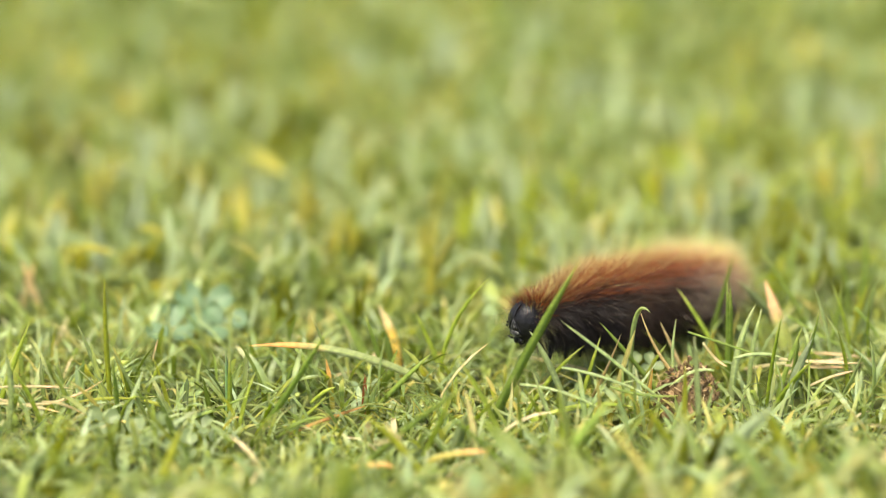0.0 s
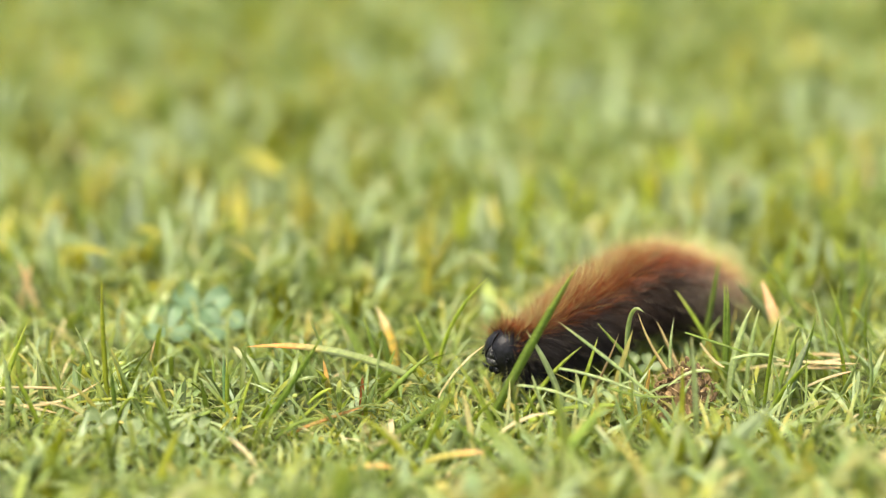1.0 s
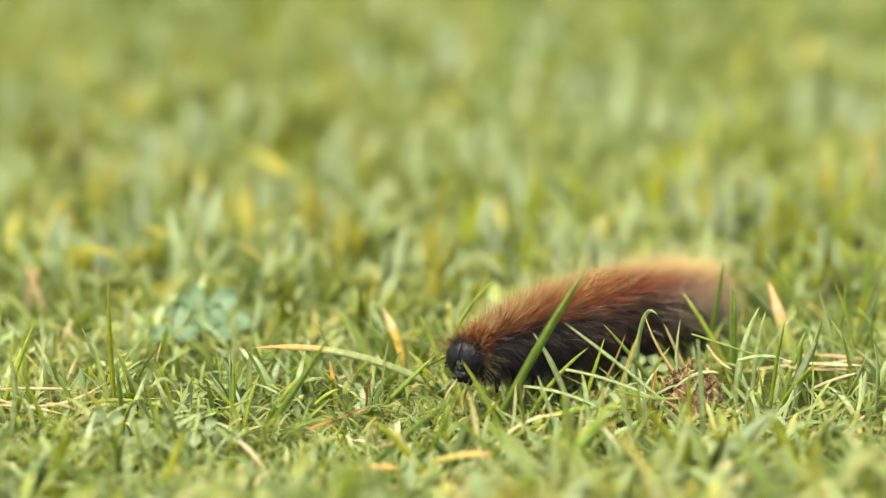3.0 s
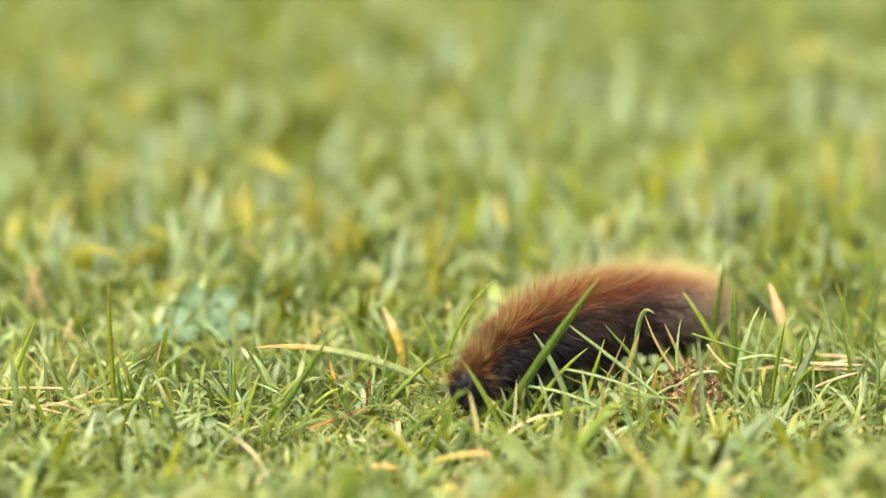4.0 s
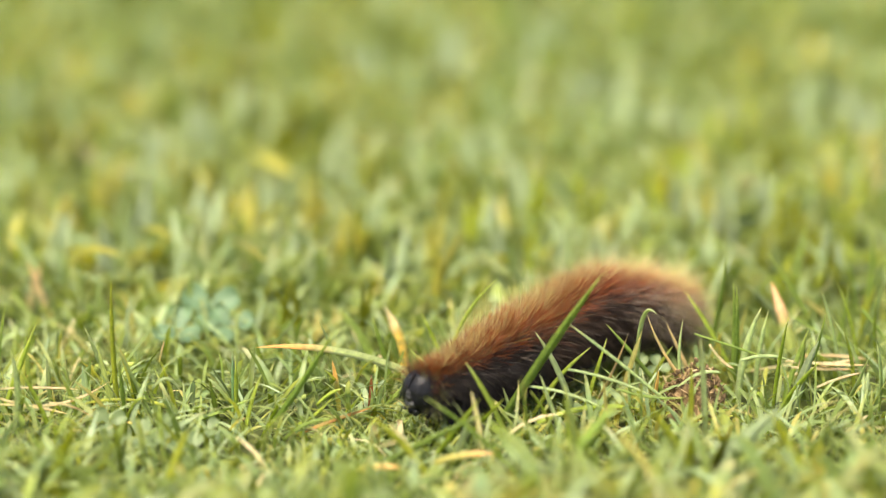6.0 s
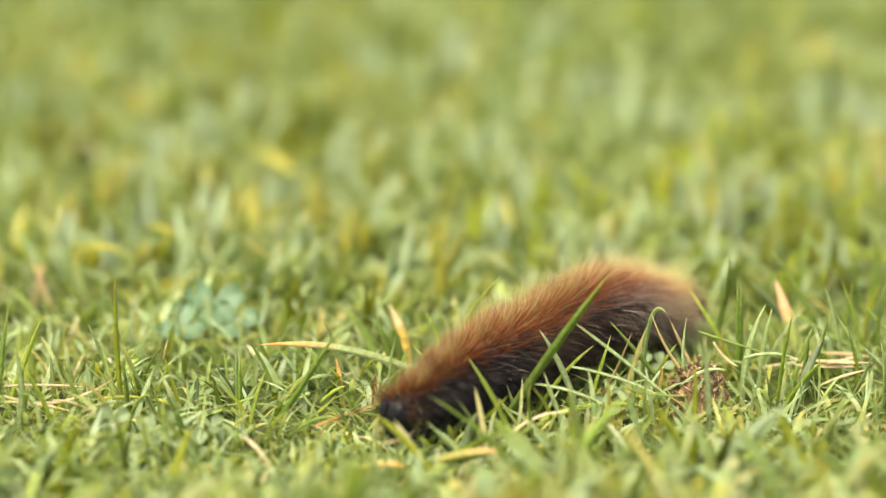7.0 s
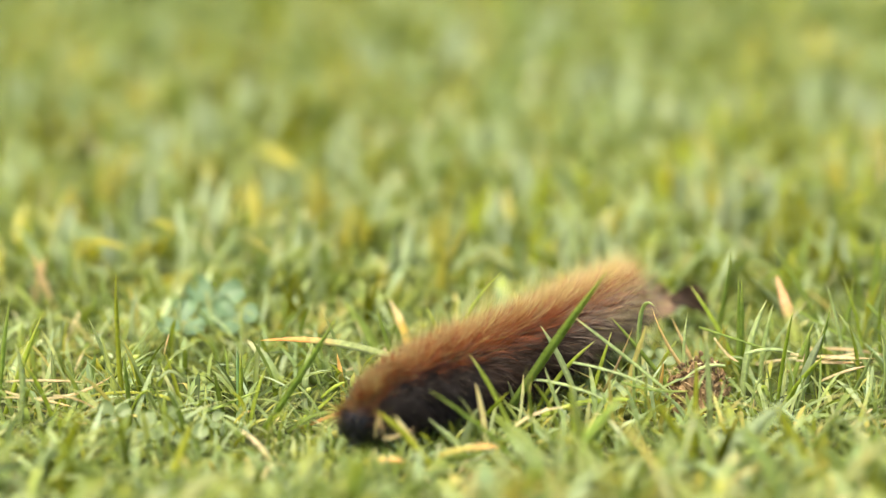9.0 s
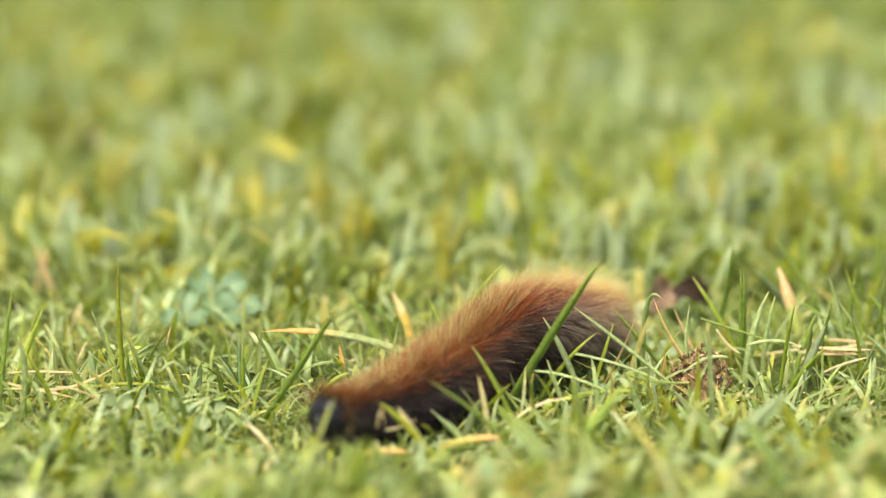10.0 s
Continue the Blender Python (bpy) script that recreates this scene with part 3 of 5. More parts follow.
stand("g", 0.00061, -0.0180, -0.0180, -0.0123, 0.0055, 0.0015)
stand("d", 0.00057, 0.0125, -0.0430, -0.0029, 0.0128, 0.0016)
stand("g", 0.00063, 0.0001, -0.0040, 0.0085, 0.0184, -0.0043, twist=0.1)
stand("d", 0.00081, -0.0076, -0.0040, -0.0111, 0.0125, 0.0002, twist=0.1)
stand("g", 0.00073, 0.0021, -0.0020, -0.0035, 0.0119, 0.0000)
stand("p", 0.00063, -0.0158, -0.0060, -0.0196, 0.0132, 0.0013)
lie("d", 0.00051, (-0.0376, -0.0240, 0.0021), (-0.0278, -0.0230, 0.0061), 0.0001)
lie("o", 0.00051, (-0.0536, -0.0230, 0.0050), (-0.0439, -0.0230, 0.0052), 0.0010)
lie("o", 0.00060, (-0.0440, -0.0220, 0.0049), (-0.0390, -0.0240, 0.0036), 0.0004)
lie("s", 0.00043, (-0.0662, -0.0230, 0.0073), (-0.0545, -0.0220, 0.0068), 0.0005)
lie("s", 0.00051, (-0.0661, -0.0240, 0.0061), (-0.0497, -0.0230, 0.0086), -0.0047)
lie("s", 0.00043, (-0.0588, -0.0250, 0.0058), (-0.0516, -0.0250, 0.0030), 0.0015)
lie("k", 0.00051, (-0.0598, -0.0260, 0.0035), (-0.0521, -0.0260, 0.0020), -0.0015)
lie("s", 0.00043, (-0.0658, -0.0260, 0.0059), (-0.0559, -0.0250, 0.0040), 0.0008)
lie("l", 0.00137, (0.0025, -0.0100, 0.0010), (-0.0288, -0.0120, 0.0100), 0.0057, label="long fallen grass blade, green with a withered orange tip")
lie("n", 0.00068, (-0.0221, -0.0260, 0.0010), (-0.0104, -0.0200, 0.0033), 0.0004, label="orange-brown dry stalk lying in the lawn")
lie("p", 0.00060, (0.0335, -0.0225, 0.0051), (0.0183, -0.0230, 0.0178), 0.0004)
lie("d", 0.00043, (0.0382, -0.0140, 0.0129), (0.0513, -0.0120, 0.0078), 0.0000)
lie("d", 0.00051, (0.0557, 0.0020, 0.0102), (0.0660, -0.0020, 0.0055), -0.0009)
lie("d", 0.00068, (0.0660, 0.0000, 0.0121), (0.0704, -0.0020, 0.0067), 0.0005)
lie("p", 0.00051, (0.0186, -0.0230, 0.0104), (0.0319, -0.0240, 0.0062), 0.0011)
lie("p", 0.00051, (0.0123, -0.0240, 0.0081), (0.0253, -0.0260, 0.0044), 0.0018)
lie("d", 0.00051, (0.0258, -0.0240, 0.0077), (0.0362, -0.0250, 0.0067), -0.0013)
lie("p", 0.00051, (0.0415, -0.0220, 0.0095), (0.0348, -0.0220, 0.0069), 0.0022)
lie("s", 0.00060, (0.0535, -0.0120, 0.0068), (0.0641, -0.0120, 0.0065), -0.0003)
lie("s", 0.00060, (0.0527, -0.0110, 0.0075), (0.0655, -0.0130, 0.0075), -0.0004)
lie("s", 0.00051, (0.0567, -0.0150, 0.0044), (0.0643, -0.0150, 0.0071), 0.0006)
lie("p", 0.00060, (0.0451, -0.0160, 0.0093), (0.0532, -0.0140, 0.0086), 0.0015)
lie("s", 0.00051, (0.0410, -0.0100, 0.0098), (0.0448, -0.0120, 0.0065), -0.0012)
lie("s", 0.00043, (-0.0104, -0.0420, 0.0057), (-0.0093, -0.0420, 0.0057), 0.0060)
lie("s", 0.00043, (-0.0093, -0.0420, 0.0057), (-0.0047, -0.0420, 0.0073), -0.0007)
lie("p", 0.00051, (-0.0429, -0.0270, 0.0088), (-0.0384, -0.0270, 0.0074), 0.0045)
lie("g", 0.00051, (-0.0479, -0.0260, 0.0012), (-0.0438, -0.0260, 0.0066), 0.0045)
lie("p", 0.00051, (-0.0438, -0.0270, 0.0016), (-0.0367, -0.0280, 0.0051), 0.0013)
lie("g", 0.00051, (-0.0377, -0.0260, 0.0038), (-0.0347, -0.0260, 0.0056), 0.0018)
lie("y", 0.00051, (-0.0318, -0.0270, 0.0021), (-0.0292, -0.0280, 0.0045), 0.0010)
lie("s", 0.00034, (-0.0427, -0.0200, 0.0105), (-0.0418, -0.0200, 0.0139), 0.0003)
lie("d", 0.00068, (-0.0238, -0.0280, 0.0010), (-0.0162, -0.0280, 0.0043), 0.0022)
lie("g", 0.00060, (-0.0191, -0.0210, 0.0039), (-0.0152, -0.0210, 0.0066), 0.0009)
lie("g", 0.00060, (-0.0225, -0.0220, 0.0010), (-0.0166, -0.0220, 0.0056), -0.0013)
stand("m", 0.00090, -0.0114, -0.0180, -0.0110, 0.0069, 0.0003)
stand("d", 0.00075, 0.0451, -0.0057, 0.0449, 0.0184, 0.0006)
stand("d", 0.00095, 0.0690, 0.0215, 0.0710, 0.0187, 0.0022, twist=0.1)
stand("d", 0.00075, 0.0535, -0.0132, 0.0554, 0.0124, 0.0006)
stand("g", 0.00082, 0.0472, 0.0000, 0.0380, 0.0149, 0.0007)
stand("g", 0.00090, 0.0491, -0.0204, 0.0565, 0.0109, -0.0012)
stand("p", 0.00082, 0.0579, -0.0204, 0.0641, 0.0109, 0.0012)
stand("d", 0.00060, 0.0544, -0.0105, 0.0586, 0.0153, 0.0010)
stand("p", 0.00075, 0.0646, 0.0285, 0.0643, 0.0173, 0.0008)
stand("d", 0.00075, 0.0609, 0.0025, 0.0642, 0.0156, 0.0015)
stand("d", 0.00060, 0.0684, 0.0193, 0.0657, 0.0179, 0.0016)
stand("p", 0.00060, 0.0663, 0.0079, 0.0709, 0.0155, -0.0008)
stand("p", 0.00060, 0.0628, -0.0034, 0.0592, 0.0158, 0.0011)
stand("d", 0.00075, 0.0594, 0.0321, 0.0627, 0.0149, -0.0000)
stand("g", 0.00060, 0.0662, -0.0009, 0.0618, 0.0168, 0.0016)
stand("g", 0.00060, 0.0691, -0.0027, 0.0677, 0.0152, -0.0013)
stand("g", 0.00075, 0.0474, -0.0001, 0.0459, 0.0153, -0.0005)
stand("g", 0.00060, 0.0504, -0.0149, 0.0521, 0.0169, -0.0006)
stand("p", 0.00075, 0.0486, -0.0078, 0.0502, 0.0147, -0.0010)
stand("o", 0.00075, 0.0668, 0.0072, 0.0679, 0.0126, -0.0000)
stand("p", 0.00075, 0.0666, -0.0143, 0.0660, 0.0116, 0.0013)
stand("g", 0.00068, 0.0632, -0.0122, 0.0609, 0.0135, 0.0016)
stand("d", 0.00075, 0.0674, 0.0046, 0.0626, 0.0107, -0.0006)
stand("o", 0.00068, 0.0681, 0.0102, 0.0696, 0.0134, -0.0014)
stand("p", 0.00075, 0.0532, -0.0154, 0.0572, 0.0128, 0.0002)
stand("w", 0.00130, 0.0804, 0.0807, 0.0826, 0.0164, 0.0024)
# broad leaves and tufts farther back
stand("h", 0.00155, -0.0223, 0.0671, -0.0237, 0.0154, 0.0000)
stand("h", 0.00124, -0.0244, 0.0631, -0.0238, 0.0141, 0.0000)
stand("h", 0.00215, -0.0043, 0.0323, 0.0035, 0.0130, 0.0000)
stand("h", 0.00172, -0.0014, 0.0283, -0.0007, 0.0136, 0.0000)
stand("h", 0.00170, -0.0016, 0.0490, -0.0004, 0.0126, 0.0000)
stand("h", 0.00136, -0.0025, 0.0450, -0.0026, 0.0136, 0.0000)
stand("h", 0.00129, -0.0265, 0.0543, -0.0242, 0.0117, 0.0000)
stand("h", 0.00103, -0.0227, 0.0503, -0.0261, 0.0118, 0.0000)
stand("h", 0.00253, -0.0645, 0.0858, -0.0623, 0.0140, 0.0000)
stand("h", 0.00203, -0.0671, 0.0818, -0.0650, 0.0129, 0.0000)
stand("s", 0.00153, -0.0713, 0.0297, -0.0678, 0.0109, 0.0000)
stand("s", 0.00122, -0.0654, 0.0257, -0.0698, 0.0121, 0.0000)
stand("h", 0.00332, -0.0439, 0.0663, -0.0385, 0.0119, 0.0000)
stand("h", 0.00266, -0.0356, 0.0623, -0.0358, 0.0131, 0.0000)
stand("h", 0.00236, -0.0137, 0.0525, -0.0164, 0.0121, 0.0000)
stand("h", 0.00189, -0.0186, 0.0485, -0.0177, 0.0132, 0.0000)
stand("h", 0.00263, -0.0739, 0.0626, -0.0691, 0.0118, 0.0000)
stand("h", 0.00211, -0.0645, 0.0586, -0.0683, 0.0131, 0.0000)
stand("h", 0.00199, -0.0532, 0.0948, -0.0544, 0.0129, 0.0000)
stand("h", 0.00160, -0.0522, 0.0908, -0.0513, 0.0123, 0.0000)
stand("h", 0.00189, 0.0520, 0.0991, 0.0499, 0.0129, 0.0000)
stand("h", 0.00152, 0.0542, 0.0951, 0.0511, 0.0133, 0.0000)
stand("h", 0.00166, 0.0523, 0.0678, 0.0486, 0.0117, 0.0000)
stand("h", 0.00133, 0.0474, 0.0638, 0.0477, 0.0129, 0.0000)
stand("c", 0.00243, 0.0447, 0.0663, 0.0429, 0.0134, 0.0000)
stand("c", 0.00195, 0.0481, 0.0623, 0.0454, 0.0130, 0.0000)
stand("h", 0.00244, 0.0747, 0.0899, 0.0761, 0.0129, 0.0000)
stand("h", 0.00195, 0.0757, 0.0859, 0.0715, 0.0133, 0.0000)
stand("h", 0.00129, 0.0829, 0.0948, 0.0849, 0.0140, 0.0000)
stand("h", 0.00103, 0.0861, 0.0908, 0.0839, 0.0150, 0.0000)
stand("v", 0.00403, -0.0970, 0.2087, -0.0923, 0.0129, 0.0000)
stand("v", 0.00323, -0.0936, 0.2047, -0.0984, 0.0120, 0.0000)
stand("v", 0.00274, -0.0486, 0.1800, -0.0461, 0.0122, 0.0000)
stand("v", 0.00220, -0.0489, 0.1760, -0.0483, 0.0129, 0.0000)
stand("v", 0.00297, -0.0273, 0.1456, -0.0295, 0.0126, 0.0000)
stand("v", 0.00238, -0.0298, 0.1416, -0.0324, 0.0131, 0.0000)
stand("v", 0.00370, -0.0859, 0.1213, -0.0805, 0.0125, 0.0000)
stand("v", 0.00297, -0.0803, 0.1173, -0.0860, 0.0130, 0.0000)
stand("v", 0.00369, -0.0767, 0.1190, -0.0804, 0.0121, 0.0000)
stand("v", 0.00295, -0.0803, 0.1150, -0.0730, 0.0120, 0.0000)
stand("v", 0.00310, -0.0777, 0.1236, -0.0737, 0.0119, 0.0000)
stand("v", 0.00248, -0.0675, 0.1196, -0.0729, 0.0126, 0.0000)
stand("v", 0.00345, -0.0434, 0.0858, -0.0455, 0.0128, 0.0000)
stand("v", 0.00277, -0.0465, 0.0818, -0.0483, 0.0136, 0.0000)
stand("v", 0.00202, -0.0442, 0.0747, -0.0416, 0.0122, 0.0000)
stand("v", 0.00162, -0.0443, 0.0707, -0.0436, 0.0131, 0.0000)
stand("v", 0.00254, -0.0137, 0.1113, -0.0156, 0.0130, 0.0000)
stand("v", 0.00204, -0.0171, 0.1073, -0.0166, 0.0135, 0.0000)
stand("v", 0.00173, -0.0158, 0.0858, -0.0134, 0.0117, 0.0000)
stand("v", 0.00138, -0.0126, 0.0818, -0.0124, 0.0115, 0.0000)
stand("v", 0.00202, -0.0801, 0.0739, -0.0771, 0.0128, 0.0000)
stand("v", 0.00162, -0.0769, 0.0699, -0.0798, 0.0132, 0.0000)
stand("u", 0.00106, -0.0759, 0.0456, -0.0741, 0.0126, 0.0000)
stand("u", 0.00085, -0.0755, 0.0416, -0.0744, 0.0125, 0.0000)
stand("v", 0.00119, -0.0143, 0.0192, -0.0114, 0.0110, 0.0000)
stand("v", 0.00096, -0.0136, 0.0152, -0.0131, 0.0118, 0.0000)
stand("v", 0.00119, -0.0230, 0.0182, -0.0252, 0.0113, 0.0000)
stand("v", 0.00095, -0.0268, 0.0142, -0.0253, 0.0126, 0.0000)
stand("v", 0.00109, -0.0325, 0.0192, -0.0283, 0.0108, 0.0000)
stand("v", 0.00088, -0.0213, 0.0152, -0.0281, 0.0116, 0.0000)
stand("v", 0.00369, -0.0789, 0.1569, -0.0749, 0.0120, 0.0000)
stand("v", 0.00296, -0.0668, 0.1529, -0.0738, 0.0125, 0.0000)
stand("v", 0.00451, -0.0581, 0.1964, -0.0610, 0.0125, 0.0000)
stand("v", 0.00362, -0.0642, 0.1924, -0.0636, 0.0123, 0.0000)
stand("v", 0.00308, -0.0062, 0.1666, -0.0044, 0.0133, 0.0000)
stand("v", 0.00247, -0.0050, 0.1626, -0.0082, 0.0145, 0.0000)
stand("u", 0.00239, 0.0666, 0.1612, 0.0674, 0.0152, 0.0000)
stand("u", 0.00192, 0.0655, 0.1572, 0.0641, 0.0136, 0.0000)
stand("u", 0.00216, 0.0664, 0.1381, 0.0640, 0.0125, 0.0000)
stand("u", 0.00174, 0.0617, 0.1341, 0.0670, 0.0137, 0.0000)
stand("u", 0.00323, 0.0536, 0.1251, 0.0578, 0.0119, 0.0000)
stand("u", 0.00259, 0.0594, 0.1211, 0.0594, 0.0115, 0.0000)
stand("u", 0.00330, 0.0504, 0.0982, 0.0457, 0.0119, 0.0000)
stand("u", 0.00265, 0.0461, 0.0942, 0.0422, 0.0124, 0.0000)
stand("u", 0.00265, 0.0266, 0.0663, 0.0291, 0.0122, 0.0000)
stand("u", 0.00212, 0.0256, 0.0623, 0.0262, 0.0130, 0.0000)
stand("v", 0.00184, 0.0306, 0.0561, 0.0285, 0.0121, 0.0000)
stand("v", 0.00147, 0.0303, 0.0521, 0.0310, 0.0121, 0.0000)
stand("u", 0.00282, 0.0353, 0.0763, 0.0378, 0.0122, 0.0000)
stand("u", 0.00226, 0.0416, 0.0723, 0.0391, 0.0130, 0.0000)
stand("u", 0.00204, 0.0166, 0.0778, 0.0181, 0.0128, 0.0000)
stand("u", 0.00163, 0.0187, 0.0738, 0.0195, 0.0120, 0.0000)
stand("u", 0.00198, 0.0176, 0.0399, 0.0154, 0.0126, 0.0000)
stand("u", 0.00159, 0.0157, 0.0359, 0.0143, 0.0124, 0.0000)
stand("u", 0.00242, 0.0055, 0.0634, 0.0078, 0.0122, 0.0000)
stand("u", 0.00194, 0.0054, 0.0594, 0.0042, 0.0123, 0.0000)
stand("v", 0.00212, 0.0663, 0.0982, 0.0641, 0.0141, 0.0000)
stand("v", 0.00170, 0.0677, 0.0942, 0.0658, 0.0126, 0.0000)
stand("v", 0.00260, 0.0619, 0.0561, 0.0639, 0.0139, 0.0000)
stand("v", 0.00208, 0.0596, 0.0521, 0.0610, 0.0155, 0.0000)
stand("v", 0.00222, 0.0666, 0.0456, 0.0634, 0.0136, 0.0000)
stand("v", 0.00178, 0.0653, 0.0416, 0.0659, 0.0127, 0.0000)
stand("u", 0.00153, 0.0732, 0.0597, 0.0742, 0.0127, 0.0000)
stand("u", 0.00122, 0.0716, 0.0557, 0.0714, 0.0138, 0.0000)
stand("u", 0.00254, 0.0778, 0.1113, 0.0801, 0.0118, 0.0000)
stand("u", 0.00204, 0.0835, 0.1073, 0.0812, 0.0116, 0.0000)
stand("u", 0.00428, 0.0869, 0.2474, 0.0900, 0.0124, 0.0000)
stand("u", 0.00344, 0.0829, 0.2434, 0.0861, 0.0125, 0.0000)
stand("u", 0.00539, 0.0154, 0.2517, 0.0190, 0.0124, 0.0000)
stand("u", 0.00432, 0.0186, 0.2477, 0.0110, 0.0134, 0.0000)
stand("u", 0.00165, 0.0227, 0.1823, 0.0245, 0.0117, 0.0000)
stand("u", 0.00133, 0.0248, 0.1783, 0.0215, 0.0124, 0.0000)
stand("u", 0.00451, 0.0465, 0.2363, 0.0432, 0.0130, 0.0000)
stand("u", 0.00362, 0.0441, 0.2323, 0.0482, 0.0133, 0.0000)
stand("v", 0.00157, 0.0558, 0.0422, 0.0578, 0.0126, 0.0000)
stand("v", 0.00126, 0.0538, 0.0382, 0.0557, 0.0125, 0.0000)
stand("v", 0.00133, 0.0694, 0.0323, 0.0657, 0.0125, 0.0000)
stand("v", 0.00107, 0.0636, 0.0283, 0.0653, 0.0138, 0.0000)
stand("u", 0.00169, 0.0770, 0.0747, 0.0793, 0.0133, 0.0000)
stand("u", 0.00135, 0.0796, 0.0707, 0.0797, 0.0137, 0.0000)
stand("c", 0.00460, 0.0247, 0.2087, 0.0264, 0.0163, 0.0000)
stand("c", 0.00369, 0.0200, 0.2047, 0.0220, 0.0148, 0.0000)
stand("c", 0.00465, 0.0354, 0.1612, 0.0330, 0.0148, 0.0000)
stand("c", 0.00373, 0.0308, 0.1572, 0.0289, 0.0133, 0.0000)
stand("c", 0.00394, 0.0384, 0.1559, 0.0404, 0.0139, 0.0000)
stand("c", 0.00316, 0.0365, 0.1519, 0.0342, 0.0131, 0.0000)
stand("c", 0.00401, 0.0384, 0.1298, 0.0415, 0.0131, 0.0000)
stand("c", 0.00322, 0.0428, 0.1258, 0.0451, 0.0131, 0.0000)
stand("c", 0.00379, 0.0545, 0.1332, 0.0506, 0.0129, 0.0000)
stand("c", 0.00303, 0.0498, 0.1292, 0.0469, 0.0127, 0.0000)
stand("c", 0.00315, -0.0582, 0.1113, -0.0598, 0.0131, 0.0000)
stand("c", 0.00252, -0.0574, 0.1073, -0.0561, 0.0132, 0.0000)
stand("c", 0.00374, -0.0467, 0.1446, -0.0444, 0.0150, 0.0000)
stand("c", 0.00300, -0.0429, 0.1406, -0.0413, 0.0152, 0.0000)
stand("c", 0.00273, -0.0479, 0.1251, -0.0500, 0.0149, 0.0000)
stand("c", 0.00219, -0.0531, 0.1211, -0.0512, 0.0138, 0.0000)
stand("c", 0.00262, -0.0063, 0.1025, -0.0050, 0.0147, 0.0000)
stand("c", 0.00210, -0.0034, 0.0985, -0.0033, 0.0134, 0.0000)
stand("c", 0.00293, -0.0235, 0.0948, -0.0213, 0.0130, 0.0000)
stand("c", 0.00235, -0.0177, 0.0908, -0.0187, 0.0129, 0.0000)
stand("c", 0.00199, -0.0471, 0.0663, -0.0452, 0.0128, 0.0000)
stand("c", 0.00159, -0.0428, 0.0623, -0.0443, 0.0120, 0.0000)
stand("c", 0.00251, -0.0533, 0.0597, -0.0550, 0.0148, 0.0000)
stand("c", 0.00201, -0.0572, 0.0557, -0.0553, 0.0140, 0.0000)
stand("c", 0.00211, -0.0708, 0.0456, -0.0679, 0.0127, 0.0000)
stand("c", 0.00169, -0.0684, 0.0416, -0.0659, 0.0138, 0.0000)
stand("c", 0.00232, -0.0402, 0.0449, -0.0427, 0.0116, 0.0000)
stand("c", 0.00186, -0.0469, 0.0409, -0.0436, 0.0129, 0.0000)
stand("c", 0.00200, -0.0280, 0.0449, -0.0257, 0.0126, 0.0000)
stand("c", 0.00160, -0.0223, 0.0409, -0.0243, 0.0127, 0.0000)
stand("c", 0.00219, -0.0107, 0.0626, -0.0122, 0.0128, 0.0000)
stand("c", 0.00176, -0.0141, 0.0586, -0.0132, 0.0129, 0.0000)
stand("c", 0.00218, -0.0086, 0.0382, -0.0062, 0.0127, 0.0000)
stand("c", 0.00175, -0.0107, 0.0342, -0.0088, 0.0124, 0.0000)
stand("c", 0.00253, 0.0156, 0.0858, 0.0134, 0.0128, 0.0000)
stand("c", 0.00203, 0.0068, 0.0818, 0.0122, 0.0138, 0.0000)
stand("c", 0.00210, 0.0528, 0.0663, 0.0540, 0.0127, 0.0000)
stand("c", 0.00168, 0.0485, 0.0623, 0.0517, 0.0125, 0.0000)
stand("c", 0.00247, 0.0542, 0.0739, 0.0610, 0.0119, 0.0000)
stand("c", 0.00198, 0.0606, 0.0699, 0.0605, 0.0121, 0.0000)
stand("c", 0.00229, 0.0652, 0.0389, 0.0675, 0.0120, 0.0000)
stand("c", 0.00183, 0.0681, 0.0349, 0.0686, 0.0120, 0.0000)
stand("c", 0.00342, 0.0111, 0.1167, 0.0089, 0.0130, 0.0000)
stand("c", 0.00274, 0.0040, 0.1127, 0.0064, 0.0122, 0.0000)
stand("c", 0.00456, 0.0817, 0.1507, 0.0837, 0.0151, 0.0000)
stand("c", 0.00366, 0.0790, 0.1467, 0.0779, 0.0137, 0.0000)
stand("c", 0.00380, 0.0884, 0.1356, 0.0856, 0.0144, 0.0000)
stand("c", 0.00305, 0.0902, 0.1316, 0.0895, 0.0128, 0.0000)
stand("c", 0.00216, 0.0060, 0.0561, 0.0083, 0.0127, 0.0000)
stand("c", 0.00173, 0.0108, 0.0521, 0.0090, 0.0135, 0.0000)
stand("c", 0.00211, 0.0241, 0.0456, 0.0215, 0.0126, 0.0000)
stand("c", 0.00169, 0.0205, 0.0416, 0.0207, 0.0122, 0.0000)
stand("c", 0.00189, 0.0246, 0.0422, 0.0267, 0.0121, 0.0000)
stand("c", 0.00151, 0.0295, 0.0382, 0.0272, 0.0128, 0.0000)
stand("c", 0.00422, 0.0012, 0.1952, 0.0029, 0.0155, 0.0000)
stand("c", 0.00339, -0.0027, 0.1912, 0.0002, 0.0151, 0.0000)
stand("c", 0.00414, -0.0195, 0.1834, -0.0212, 0.0148, 0.0000)
stand("c", 0.00332, -0.0157, 0.1794, -0.0164, 0.0140, 0.0000)
stand("c", 0.00391, -0.0964, 0.1507, -0.0936, 0.0132, 0.0000)
stand("c", 0.00313, -0.0920, 0.1467, -0.0907, 0.0133, 0.0000)
stand("c", 0.00157, 0.0090, 0.0422, 0.0105, 0.0126, 0.0000)
stand("c", 0.00126, 0.0111, 0.0382, 0.0079, 0.0138, 0.0000)
